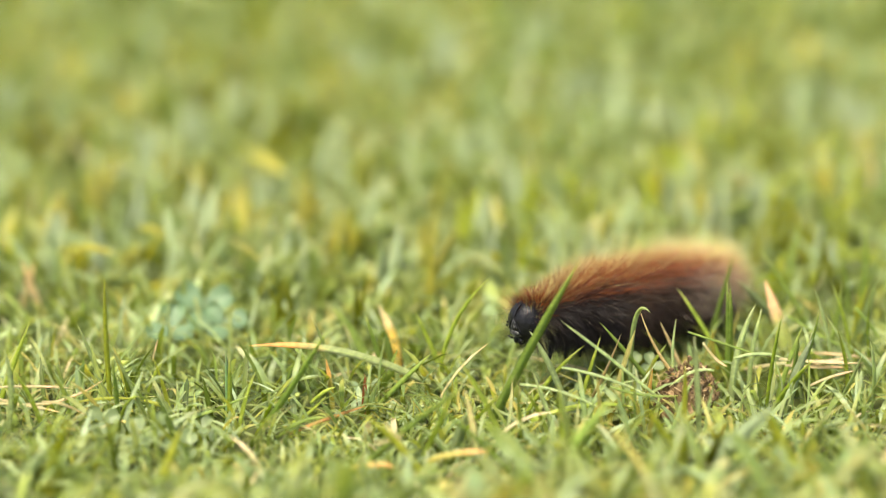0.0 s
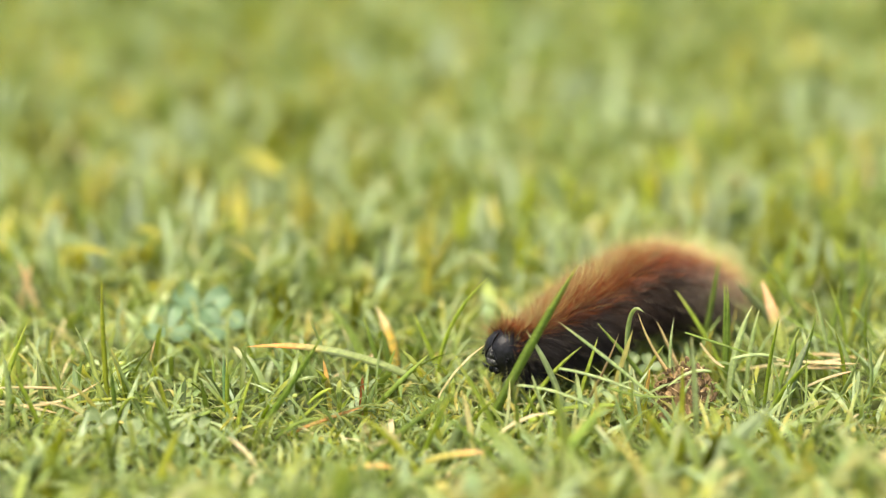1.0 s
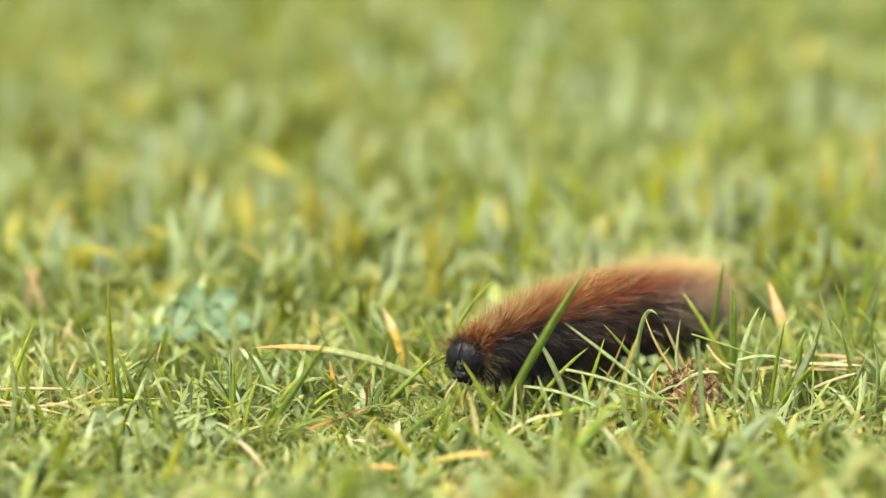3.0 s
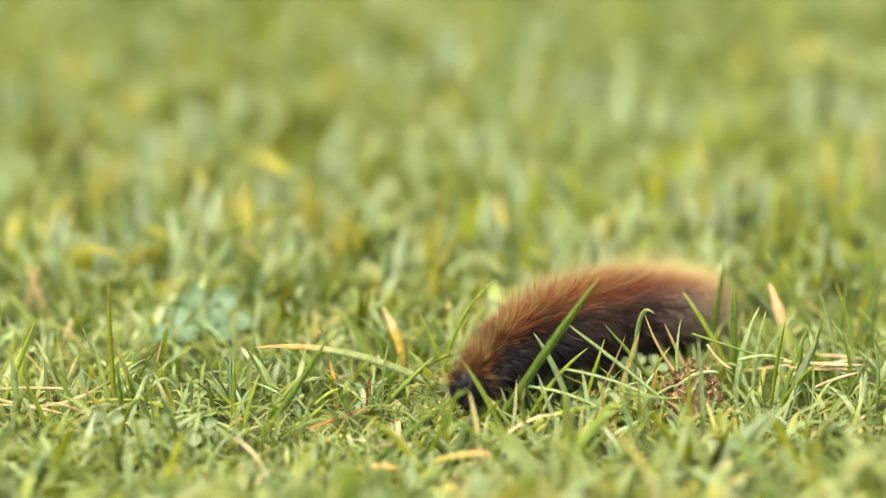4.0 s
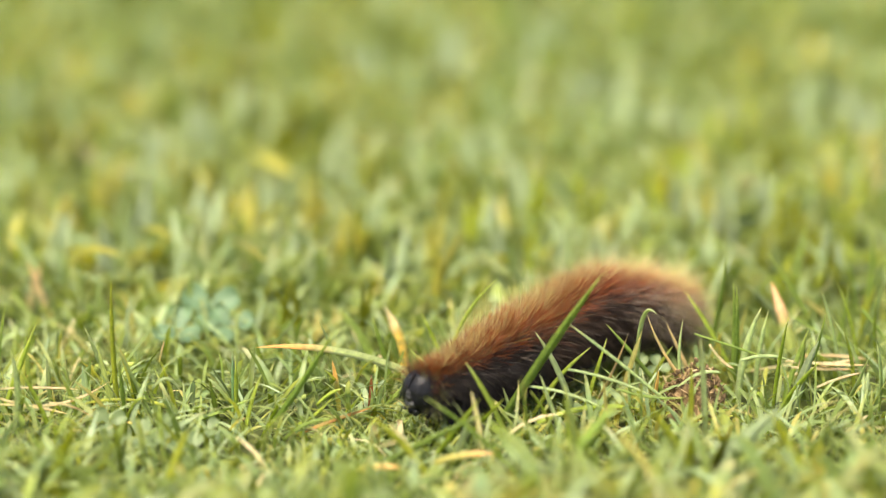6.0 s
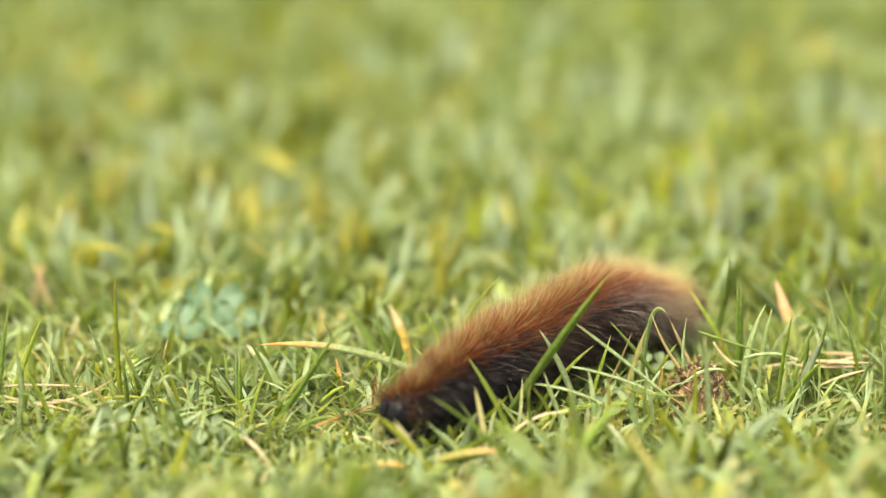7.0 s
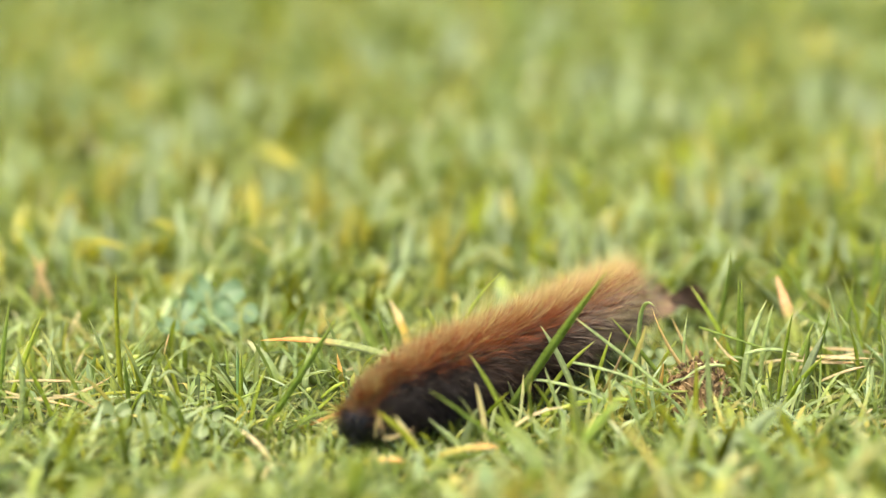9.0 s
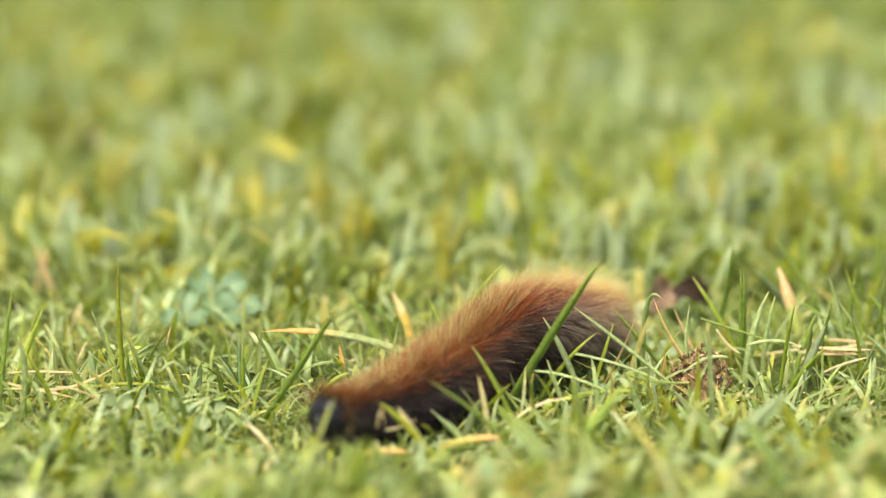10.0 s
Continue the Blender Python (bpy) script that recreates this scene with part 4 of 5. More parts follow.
stand("c", 0.00155, 0.0293, 0.0356, 0.0318, 0.0120, 0.0000)
stand("c", 0.00124, 0.0279, 0.0316, 0.0298, 0.0132, 0.0000)
stand("c", 0.00178, -0.0592, 0.0422, -0.0606, 0.0121, 0.0000)
stand("c", 0.00143, -0.0564, 0.0382, -0.0581, 0.0135, 0.0000)
stand("c", 0.00190, -0.0335, 0.0709, -0.0312, 0.0127, 0.0000)
stand("c", 0.00152, -0.0318, 0.0669, -0.0341, 0.0141, 0.0000)
lie("h", 0.00389, (-0.0383, 0.1031, 0.0105), (-0.0287, 0.0813, 0.0115), 0.0020)
lie("h", 0.00202, (-0.0370, 0.0430, 0.0105), (-0.0296, 0.0265, 0.0115), 0.0020)
lie("h", 0.00159, (-0.0644, 0.0363, 0.0105), (-0.0544, 0.0304, 0.0115), 0.0020)
lie("h", 0.00164, (-0.0527, 0.0485, 0.0105), (-0.0474, 0.0410, 0.0115), 0.0020)
lie("w", 0.0017, (0.0547, 0.0826, 0.0), (0.0589, 0.0826, 0.0078), 0.0131, label="pale cream grass stalk arching over in the lawn")

# the two blades that the caterpillar pushes aside
leaning_blade = stand("d", 0.0014, 0.0067, -0.024, 0.0209, 0.0273, -0.0004, twist=0.25, away=0.0)
tagged(leaning_blade, "tall broad green grass blade leaning beside the caterpillar")
nudged_blade = stand("d", 0.0010, -0.0282, -0.0274, -0.0161, 0.0177, 0.0008, twist=0.3, away=0.0)
tagged(nudged_blade, "dark green slanting grass blade with a sharp tip")

# trodden down as the caterpillar walks over it
trodden_blade = stand("d", 0.00091, -0.0131, -0.0400, 0.0043, 0.0134, -0.0006)

pushed_blade = stand("g", 0.0008, -0.0030, -0.0359, 0.0026, 0.0126, 0.0004)

tail_blade = stand("d", 0.0009, 0.0421, 0.0055, 0.0454, 0.0196, 0.0006, twist=0.2)

# the long blade that has fallen over, withered at its tip, and straws
lie("s", 0.0006, (0.0480, -0.0060, 0.004), (0.0640, -0.0080, 0.0060), 0.0010)
lie("s", 0.0006, (0.0520, -0.0100, 0.004), (0.0660, -0.0040, 0.0055), 0.0008)
lie("t", 0.0006, (0.0560, -0.0020, 0.005), (0.0690, -0.0050, 0.0050), 0.0012)
lie("r", 0.0011, (-0.0020, -0.0400, 0.002), (0.0080, -0.0420, 0.0045), 0.0012)
lie("r", 0.0010, (-0.0130, -0.0430, 0.002), (-0.0060, -0.0440, 0.0030), 0.0012)
lie("g", 0.0009, (0.0140, -0.0260, 0.003), (0.0300, -0.0230, 0.0040), 0.0028)
lie("s", 0.0042, (0.0610, -0.0560, 0.007), (0.0710, -0.0570, 0.0135), 0.0030, label="broad pale yellow withered leaf in the lawn")


def curled_blade():
    """A short blade whose top bends over to one side."""
    material, _ = BLADES["p"]
    v, q, t, uv = ribbon((0, 0, -0.001), (0.0026, -0.001, 0.0152), (-0.0008, 0, 0.0190), 0.0009, 0.4, 14)
    ob = new("grass_blade", raw("grass_blade", v, q, t, material, uv))
    ob.location = (0.0300, -0.0105, 0)
    return tagged(ob, "green grass blade with a curled-over pale tip", "grass blade", "tall grass blades")


bent_blade = curled_blade()


# ---- clover ----
def clover_leaf(x, y, z, size, lean, turn, material=CLOVER):
    """Three round leaflets, creased along the middle, on a thin stalk."""
    top = new("clover")
    top.location = (x, y, 0)
    tagged(top, "small round-leaved clover growing among the grass", "clover", "clover plants")
    v, q, t, uv = ribbon((0.001, 0.001, -0.001), (0, 0, z), (0.001, 0.001, z * 0.6), 0.0005, 0.2, 6, 0.3, 0.5)
    for i in range(len(v)):
        s = i // 4 / 6
        if s > 0.8:
            v[i] = v[i] + (np.array((0, 0, z)) - v[i]) * 0.3
    stalk = new("stalk", raw("stalk", v, q, t, BLADES["g"][0], uv))
    stalk.parent = top
    for k in range(3):
        a = turn + k * 2.094
        bm = bmesh.new()
        rows = []
        for i in range(9):
            s = i / 8
            half = size * 0.52 * math.sin(math.pi * min(1, s * 0.93 + 0.04)) ** 0.62 * (0.55 + 0.45 * s)
            r = size * (0.05 + s * (1.0 - (0.06 if i == 8 else 0)))
            row = []
            for j in range(7):
                c = j / 3 - 1
                row.append(bm.verts.new((r - 0.06 * size * s * (1 - abs(c)) * (s > 0.9), half * c, size * (0.22 * abs(c) * s - 0.10 * s * s) + 0.00002 * math.sin(9 * c + i))))
            rows.append(row)
        for i in range(8):
            for j in range(6):
                bm.faces.new((rows[i][j], rows[i][j + 1], rows[i + 1][j + 1], rows[i + 1][j]))
        leaf = part("leaflet", bm, material, top)
        leaf.matrix_basis = pose(0, 0, z, lean[0], lean[1], 0) @ pose(0, 0, 0, 0, -14, math.degrees(a))


clover_leaf(-0.0492, -0.0300, 0.0046, 0.0028, (48, 8), 0.5)
clover_leaf(-0.0440, -0.0325, 0.0030, 0.0034, (34, -6), 1.6)
clover_leaf(-0.0398, -0.0305, 0.0040, 0.0026, (45, 4), 2.1)
clover_leaf(-0.0346, -0.0310, 0.0040, 0.0022, (25, 4), 0.9)
clover_leaf(-0.0368, -0.0370, 0.0032, 0.0030, (30, 10), 1.2)
clover_leaf(-0.0387, 0.0185, 0.0060, 0.0056, (40, 5), 0.5, BLUISH_CLOVER)
clover_leaf(-0.0430, 0.0110, 0.0050, 0.0046, (36, -6), 1.4, BLUISH_CLOVER)
clover_leaf(-0.0350, 0.0130, 0.0050, 0.0044, (34, 6), 2.4, BLUISH_CLOVER)
clover_leaf(0.0301, -0.0065, 0.0050, 0.0024, (40, -5), 0.7)
clover_leaf(0.0335, -0.0055, 0.0045, 0.0022, (36, 7), 1.9)
clover_leaf(0.0216, -0.0240, 0.0040, 0.0026, (32, 0), 1.0)


# ---- crumbly worm cast and a dead leaf ----
def soil_clump(x, y):
    rng = random.Random(3)
    top = new("soil_clump")
    top.location = (x, y, 0)
    tagged(top, "crumbly brown lump of soil and dry fibres in the grass", "soil clump")

    def on_mound():
        a, r = rng.uniform(0, 6.283), rng.random() ** 0.5
        up = math.sqrt(max(0, 1 - r * r))
        return Vector((math.cos(a) * r * 0.0050, math.sin(a) * r * 0.0042, 0.0006 + up * (0.0062 + 0.0030 * noise.noise((a * 1.5, r * 4, 2.0)))))

    bm = bmesh.new()
    bmesh.ops.create_icosphere(bm, subdivisions=4, radius=1.0)
    for v in bm.verts:
        f = 0.88 + 0.30 * noise.noise(v.co * 3) + 0.14 * noise.noise(v.co * 11)
        v.co = Vector((v.co.x * 0.0047, v.co.y * 0.0040, max(-0.15, v.co.z) * 0.0060)) * f
    part("mound", bm, CRUMB, top)
    bm = bmesh.new()
    for k in range(330):
        at = on_mound()
        made = bmesh.ops.create_icosphere(bm, subdivisions=1, radius=rng.uniform(0.00012, 0.00050))["verts"]
        turn = Euler((rng.uniform(0, 3), rng.uniform(0, 3), rng.uniform(0, 3))).to_matrix()
        squash = Vector((rng.uniform(0.5, 1.9), rng.uniform(0.4, 1.2), rng.uniform(0.3, 0.9)))
        for v in made:
            p = Vector((v.co.x * squash.x, v.co.y * squash.y, v.co.z * squash.z)) * (1 + 0.9 * noise.noise(v.co * 3000 + Vector((k, 0, 0))))
            v.co = turn @ p + at
    crumb = tagged(part("crumb", bm, CRUMB, top), kind="stuff")
    for p in crumb.data.polygons:
        p.use_smooth = False
    for k in range(44):
        b = on_mound()
        d = Vector((rng.uniform(-1, 1), rng.uniform(-1, 0.4), rng.uniform(-0.5, 0.6))).normalized() * rng.uniform(0.0008, 0.0024)
        v, q, t, uv = ribbon(b, b + d, b + d * 0.5 + Vector((0, 0, rng.uniform(0, 0.0008))), rng.uniform(0.00014, 0.0004), rng.uniform(-1, 1), 4)
        f = new("fibre", raw("fibre", v, q, t, FIBRE, uv))
        f.parent = top


soil_clump(0.0384, -0.0135)


def curled_leaf(x, y, z, size, turn, label, material=DEAD):
    """A withered leaf, rolled in at its sides."""
    bm = bmesh.new()
    grid = []
    for i in range(15):
        s = i / 14
        row = []
        for j in range(9):
            c = j / 4 - 1
            half = size * 0.55 * math.sin(math.pi * (0.06 + 0.9 * s)) ** 0.8
            ang = c * 1.1
            p = Vector(((s - 0.5) * size, math.sin(ang) * half * 0.7, (1 - math.cos(ang)) * half * 0.7 + 0.15 * size * math.sin(3 * s)))
            p += Vector((0, 0, 1)) * 0.0006 * noise.noise(p * 600)
            row.append(bm.verts.new(p))
        grid.append(row)
    for i in range(14):
        for j in range(8):
            bm.faces.new((grid[i][j], grid[i][j + 1], grid[i + 1][j + 1], grid[i + 1][j]))
    bmesh.ops.solidify(bm, geom=list(bm.faces), thickness=0.0002)
    ob = part("dead_leaf", bm, material, None)
    ob.matrix_basis = pose(x, y, z, *turn)
    tagged(ob, label, "dead leaf", "dead leaves")


curled_leaf(0.0398, 0.0185, 0.0050, 0.0082, (35, 28, 25), "curled dark brown dead leaf lying in the lawn")
curled_leaf(0.0348, 0.0190, 0.0052, 0.0078, (40, -15, 60), "curled pale tan dead leaf lying in the lawn", DEAD_TAN)


# ---- caterpillar ----
COUNT = 12
RADII = [0.0029, 0.0034, 0.0039, 0.0042, 0.0044, 0.0044, 0.0044, 0.0044, 0.0043, 0.0042, 0.0040, 0.0035]


LOW = [1.7, 1.7, 1.6, 1.4, 1.5, 1.55, 1.55, 1.55, 1.5, 1.45, 1.3, 1.1]  # how far the belly hangs, in radii


def hair_mesh(name, rng, n, spots, half, radius, length, width, back, material, droop=0.0, clumps=0, low=1.0, spread=0.20, loose=0.13, pull=0.6):
    """Tapered hairs that radiate from warts on a ring of skin. spots: the warts' angles from straight up, in radians."""
    spots = np.asarray(spots)
    side = np.where(rng.uniform(0, 1, n) < 0.5, 1.0, -1.0)
    wart = rng.choice(spots, n) * side
    off = rng.normal(0, spread, n)
    th = wart + off
    ax = np.clip(rng.normal(0, 0.62 * half, n), -1.5 * half, 1.5 * half)
    rad = radius * np.sqrt(np.clip(1 - (ax / (half * 2.1)) ** 2, 0.1, 1)) * 0.95
    nrm = np.stack([np.zeros(n), np.sin(th), np.cos(th)], 1)
    tang = np.stack([np.zeros(n), np.cos(th), -np.sin(th)], 1)
    root = nrm * rad[:, None] + np.stack([ax, np.zeros(n), np.zeros(n)], 1)
    root[:, 2] *= np.where(root[:, 2] < 0, low, 1.0)
    d = nrm + tang * (off / spread * 0.22)[:, None] + rng.normal(0, loose, (n, 3))
    d[:, 0] += 0.20 * ax / half - back
    d /= np.linalg.norm(d, axis=1)[:, None]
    ln = length * np.clip(rng.gamma(9, 1 / 9, n), 0.35, 1.7)
    bend = rng.normal(0, 0.10, (n, 3)) + np.array([-0.12, 0, -droop])
    p1 = root + d * (ln * 0.36)[:, None]
    d2 = d + bend * 0.6
    d2 /= np.linalg.norm(d2, axis=1)[:, None]
    p2 = p1 + d2 * (ln * 0.34)[:, None]
    d3 = d2 + bend
    d3 /= np.linalg.norm(d3, axis=1)[:, None]
    p3 = p2 + d3 * (ln * 0.30)[:, None]
    if clumps:
        lead = rng.integers(0, n, clumps)
        near = np.argmin((ax[:, None] - ax[None, lead]) ** 2 / half ** 2 + (th[:, None] - th[None, lead]) ** 2, axis=1)
        who = lead[near]
        share = (pull * rng.uniform(0.3, 1.0, n))[:, None]
        goal = root[who] + (p3 - root)[who] * (ln / ln[who])[:, None]
        mid_goal = root[who] + (p2 - root)[who] * (ln / ln[who])[:, None]
        p3 = p3 + (goal - p3) * share
        p2 = p2 + (mid_goal - p2) * share * 0.6
        p1 = p1 + (mid_goal - p2) * share * 0.12
    s = np.cross(d, rng.normal(0, 1, (n, 3)))
    s /= np.linalg.norm(s, axis=1)[:, None] + 1e-9
    w = (width * rng.uniform(0.7, 1.3, n))[:, None] * 0.5
    verts = np.stack([root - s * w, root + s * w, p1 + s * w * 0.95, p1 - s * w * 0.95, p2 + s * w * 0.6, p2 - s * w * 0.6, p3], 1)
    step = (np.arange(n) * 7)[:, None]
    quads = np.concatenate([np.array([[0, 1, 2, 3]]) + step, np.array([[3, 2, 4, 5]]) + step])
    tris = np.array([[5, 4, 6]]) + step
    uv = np.tile(np.array([[0, 0], [1, 0], [1, 0.36], [0, 0.36], [1, 0.7], [0, 0.7], [0.5, 1.0]]), (n, 1))
    return raw(name, verts.reshape(-1, 3), quads, tris, material, uv)


def segment(parent, index):
    rng = np.random.default_rng(100 + index)
    r = RADII[index]
    half = 0.0026
    bm = bmesh.new()
    bmesh.ops.create_uvsphere(bm, u_segments=20, v_segments=12, radius=1.0)
    for v in bm.verts:
        x, y, z = v.co.z, v.co.x, v.co.y
        v.co = Vector((x * half * 1.45, y * r * (1 + 0.03 * math.sin(8 * x)), z * r * (LOW[index] * 0.95 if z < 0 else 1)))
    seg = part("body_segment", bm, SKIN, parent)
    tail = index == COUNT - 1
    rear = max(0, index - 6)
    hind = max(0, index - 7)
    back = min(0.55, 0.12 + 0.06 * index) if index < COUNT - 2 else 0.8
    short = min(1.0, 0.62 + 0.13 * index)
    low = LOW[index]
    edge = -0.34 + 0.07 * index if index < 5 else 0.0
    coats = [("dorsal_hair", 3700 - 300 * rear, (0.0, 0.24, 0.45, 0.62 + edge), 0.0029, 0.000031, RUST, 0.05, 150, 0.7, "dense rust-brown hair along the back"),
             ("shoulder_hair", min(380, 160 + 50 * index), (0.68 + edge, 0.82 + edge), 0.0034, 0.000040, RUST, 0.35, 30, 0.75, "ragged rust-brown hair that hangs over the flanks"),
             ("side_hair", 6000 - 650 * hind, (0.90 + edge, 1.25, 1.60, 2.0, 2.45), 0.0030, 0.000034, BLACK if index < 4 else GREY, 0.55, 160, 0.65, "dark brown hair on the flanks"),
             ("flank_hair", 40 + 10 * index + 90 * rear + 750 * hind, (0.90 + edge, 1.15, 1.5, 1.8), 0.0037, 0.000036, SILVER, 0.35, 40, 0.75, "silvery brown hair over the dark flanks"),
             ("crest_hair", 60 + 90 * rear, (0.0, 0.12), 0.0044, 0.000024, SHEEN_TAN, 0.0, 0, 0.0, "hair tips along the back, coloured paler tan for sheen"),
             ("long_hair", 430 + 50 * rear, (0.0, 0.16), 0.0064, 0.000016, PALE, 0.0, 0, 0.0, "sparse long pale hairs, tinted yellow-green like a backlit rim")]
    # sheen on the raised rear, painted as paler strands
    if rear:
        coats.append(("tan_hair", 60 + 270 * hind, (0.0, 0.3, 0.6, 0.75 + 0.13 * hind), 0.0031 + 0.00016 * rear, 0.000040, SHEEN_TAN, 0.05, 50, 0.6, "hair towards the tail, coloured paler tan for sheen"))
    if index >= COUNT - 3:
        coats.append(("tail_hair", 200 + 110 * (index - COUNT + 3), (0.0, 0.5, 1.0, 1.4), 0.0050 + 0.0006 * (index - COUNT + 3), 0.000028, PALE, 0.1, 0, 0.0, "long blond hair round the tail end"))
    for name, n, spots, length, width, material, droop, clumps, pull, label in coats:
        ob = new(name, hair_mesh(name, rng, n, spots, half, r, length * short, width, back, material, droop, clumps, low, pull=pull))
        ob.parent = seg
        tagged(ob, label)
    if index < 3 or 5 <= index <= 8 or tail:
        for sgn in (-1, 1):
            bm = bmesh.new()
            true_leg = index < 3
            size = 0.0006 if true_leg else 0.0010
            rows = []
            for i in range(6):
                s = i / 5
                rad = size * (1 - 0.65 * s if true_leg else 1 - 0.25 * s + 0.25 * (s > 0.85))
                c = Vector((0.0008 * s * true_leg, sgn * (0.0022 + 0.0004 * s), -r * 0.78 * LOW[index] - s * 0.0022))
                rows.append([bm.verts.new(c + Vector((math.cos(a) * rad, math.sin(a) * rad, 0))) for a in [k * 0.785 for k in range(8)]])
            for i in range(5):
                for k in range(8):
                    bm.faces.new((rows[i][k], rows[i][(k + 1) % 8], rows[i + 1][(k + 1) % 8], rows[i + 1][k]))
            bm.faces.new(rows[-1])
            part("leg" if true_leg else "proleg", bm, SKIN if not true_leg else HEAD, seg)
    return seg


def caterpillar_head(parent):
    """Two rounded lobes with a seam between them, a pale face plate, jaws, feelers and small eyes."""
    bm = bmesh.new()
    bmesh.ops.create_uvsphere(bm, u_segments=40, v_segments=28, radius=1.0)
    for v in bm.verts:
        x, y, z = v.co.z, v.co.x, v.co.y
        crease = math.exp(-(y / 0.10) ** 2) * max(0, 0.35 + z) * 0.04
        f = 1 - crease
        v.co = Vector((x * 0.0029 * f * (1 if x > 0 else 1.05), y * 0.0033 * f, z * (0.0033 if z > 0 else 0.0034) * f))
    head = part("head", bm, HEAD, parent, "glossy black rounded head with a middle seam")
    # three-sided face plate, then the lip under it
    def plate(name, ring, lift, label, material=MOUTH):
        bm = bmesh.new()

        def skin(y, z):
            k = 1 - (y / 0.0033) ** 2 - (z / 0.0034) ** 2
            return 0.0029 * math.sqrt(max(0.02, k))

        back = [bm.verts.new((skin(y, z) - 0.0004, y, z)) for y, z in ring]
        face = [bm.verts.new((skin(y, z) + lift, y * 0.94, z)) for y, z in ring]
        cy = sum(y for y, z in ring) / len(ring)
        cz = sum(z for y, z in ring) / len(ring)
        mid = bm.verts.new((skin(cy, cz) + lift * 1.8, cy, cz))
        n = len(ring)
        for k in range(n):
            bm.faces.new((back[k], back[(k + 1) % n], face[(k + 1) % n], face[k]))
            bm.faces.new((face[k], face[(k + 1) % n], mid))
        part(name, bm, material, head, label)

    plate("face_plate", [(0.0, 0.0011), (0.00055, 0.0002), (0.0009, -0.0009), (0.0, -0.0011), (-0.0009, -0.0009), (-0.00055, 0.0002)], 0.00010, "mottled grey triangular face plate", LIP)
    plate("lip", [(0.0010, -0.0010), (0.0012, -0.0018), (0.0, -0.0022), (-0.0012, -0.0018), (-0.0010, -0.0010)], 0.00024, "mottled pale grey upper lip", LIP)
    for name, path, width in (("seam", [(0.0016, 0.0, 0.0030), (0.00240, 0.0, 0.0022), (0.00280, 0.0, 0.0011)], 0.000035),
                              ("seam", [(0.00280, 0.0, 0.0011), (0.00292, 0.0008, 0.0001), (0.00262, 0.00125, -0.0010)], 0.000035),
                              ("seam", [(0.00280, 0.0, 0.0011), (0.00292, -0.0008, 0.0001), (0.00262, -0.00125, -0.0010)], 0.000035)):
        bm = bmesh.new()
        rows = []
        for p in path:
            rows.append([bm.verts.new((p[0] + dx, p[1] + dy, p[2])) for dx, dy in ((0, -width), (0.00012, 0), (0, width), (-0.0004, 0))])
        for r0, r1 in zip(rows, rows[1:]):
            for k in range(4):
                bm.faces.new((r0[k], r0[(k + 1) % 4], r1[(k + 1) % 4], r1[k]))
        part(name, bm, HEAD, head, "thin black seam")
    for sgn in (-1, 1):
        bm = bmesh.new()
        bmesh.ops.create_uvsphere(bm, u_segments=12, v_segments=8, radius=0.00055)
        for v in bm.verts:
            v.co = Vector((v.co.x * 1.3 + 0.0016, v.co.y + sgn * 0.0005, v.co.z * 1.3 - 0.0027))
        part("jaw", bm, HEAD, head)
        bm = bmesh.new()
        bmesh.ops.create_cone(bm, segments=8, radius1=0.00022, radius2=0.0001, depth=0.0009, cap_ends=True,
                              matrix=pose(0.0024, sgn * 0.0013, -0.0024, 0, 60, sgn * 20))
        part("feeler", bm, MOUTH, head)
        for k in range(4):
            bm = bmesh.new()
            a = 0.5 + k * 0.42
            bmesh.ops.create_uvsphere(bm, u_segments=8, v_segments=6, radius=0.00019,
                                      matrix=pose(0.0019 - 0.0001 * k, sgn * 0.0023 + sgn * 0.00045 * math.sin(a * 2), -0.0006 - 0.0006 * math.cos(a * 1.9)))
            part("eye", bm, HEAD, head)
    rng = np.random.default_rng(77)
    for name, n, span, length, width, material in (("face_hair", 900, (0.5, 1.1, 1.7, 2.3, 2.8), 0.0017, 0.000026, BLACK), ("crown_hair", 420, (0.0, 0.4, 0.8), 0.0026, 0.00004, RUST),
                                                  ("face_fringe", 160, (0.2, 0.8, 1.5, 2.2), 0.0040, 0.00002, PALE)):
        ob = new(name, hair_mesh(name, rng, n, span, 0.0012, 0.0031, length, width, -0.45, material))
        ob.parent = head
    return head


caterpillar = new("caterpillar")
tagged(caterpillar, "furry caterpillar, rust-brown back and dark flanks, crawling over grass", "caterpillar")
SEGMENTS = [segment(caterpillar, i) for i in range(COUNT)]
HEAD_PART = caterpillar_head(caterpillar)


# ---- how things move ----
CRAWL = []


def crawl(t, *spine, turn=0.0, nod=0.0):
    """The body's line at t seconds, head first: millimetres along the track (from its end) and above the soil."""
    CRAWL.append((t, [Vector((s / 1000, z / 1000)) for s, z in spine], turn, nod))


crawl(0, (42.5, 13.6), (50.6, 13.4), (60.9, 12.5), (72.8, 11.5), (84.6, 9.4), turn=-4)
crawl(0.5, (38.3, 12.8), (47.3, 11.9), (58.7, 11.6), (70.5, 12.9), (83.7, 8.9), turn=-8, nod=-6)
crawl(1, (38.0, 10.0), (45.6, 9.5), (56.3, 11.3), (69.3, 13.6), (84.7, 7.8), turn=-2, nod=-4)
crawl(1.5, (36.5, 9.4), (44.8, 9.7), (55.5, 11.7), (69.2, 11.9), (84.5, 7.0), turn=0, nod=2)
crawl(2, (32.0, 8.9), (40.4, 11.0), (52.8, 11.2), (67.1, 11.4), (81.4, 9.5), turn=4, nod=6)
crawl(2.5, (29.9, 13.4), (38.8, 11.9), (51.2, 10.9), (64.7, 11.1), (80.3, 9.5), turn=10, nod=4)
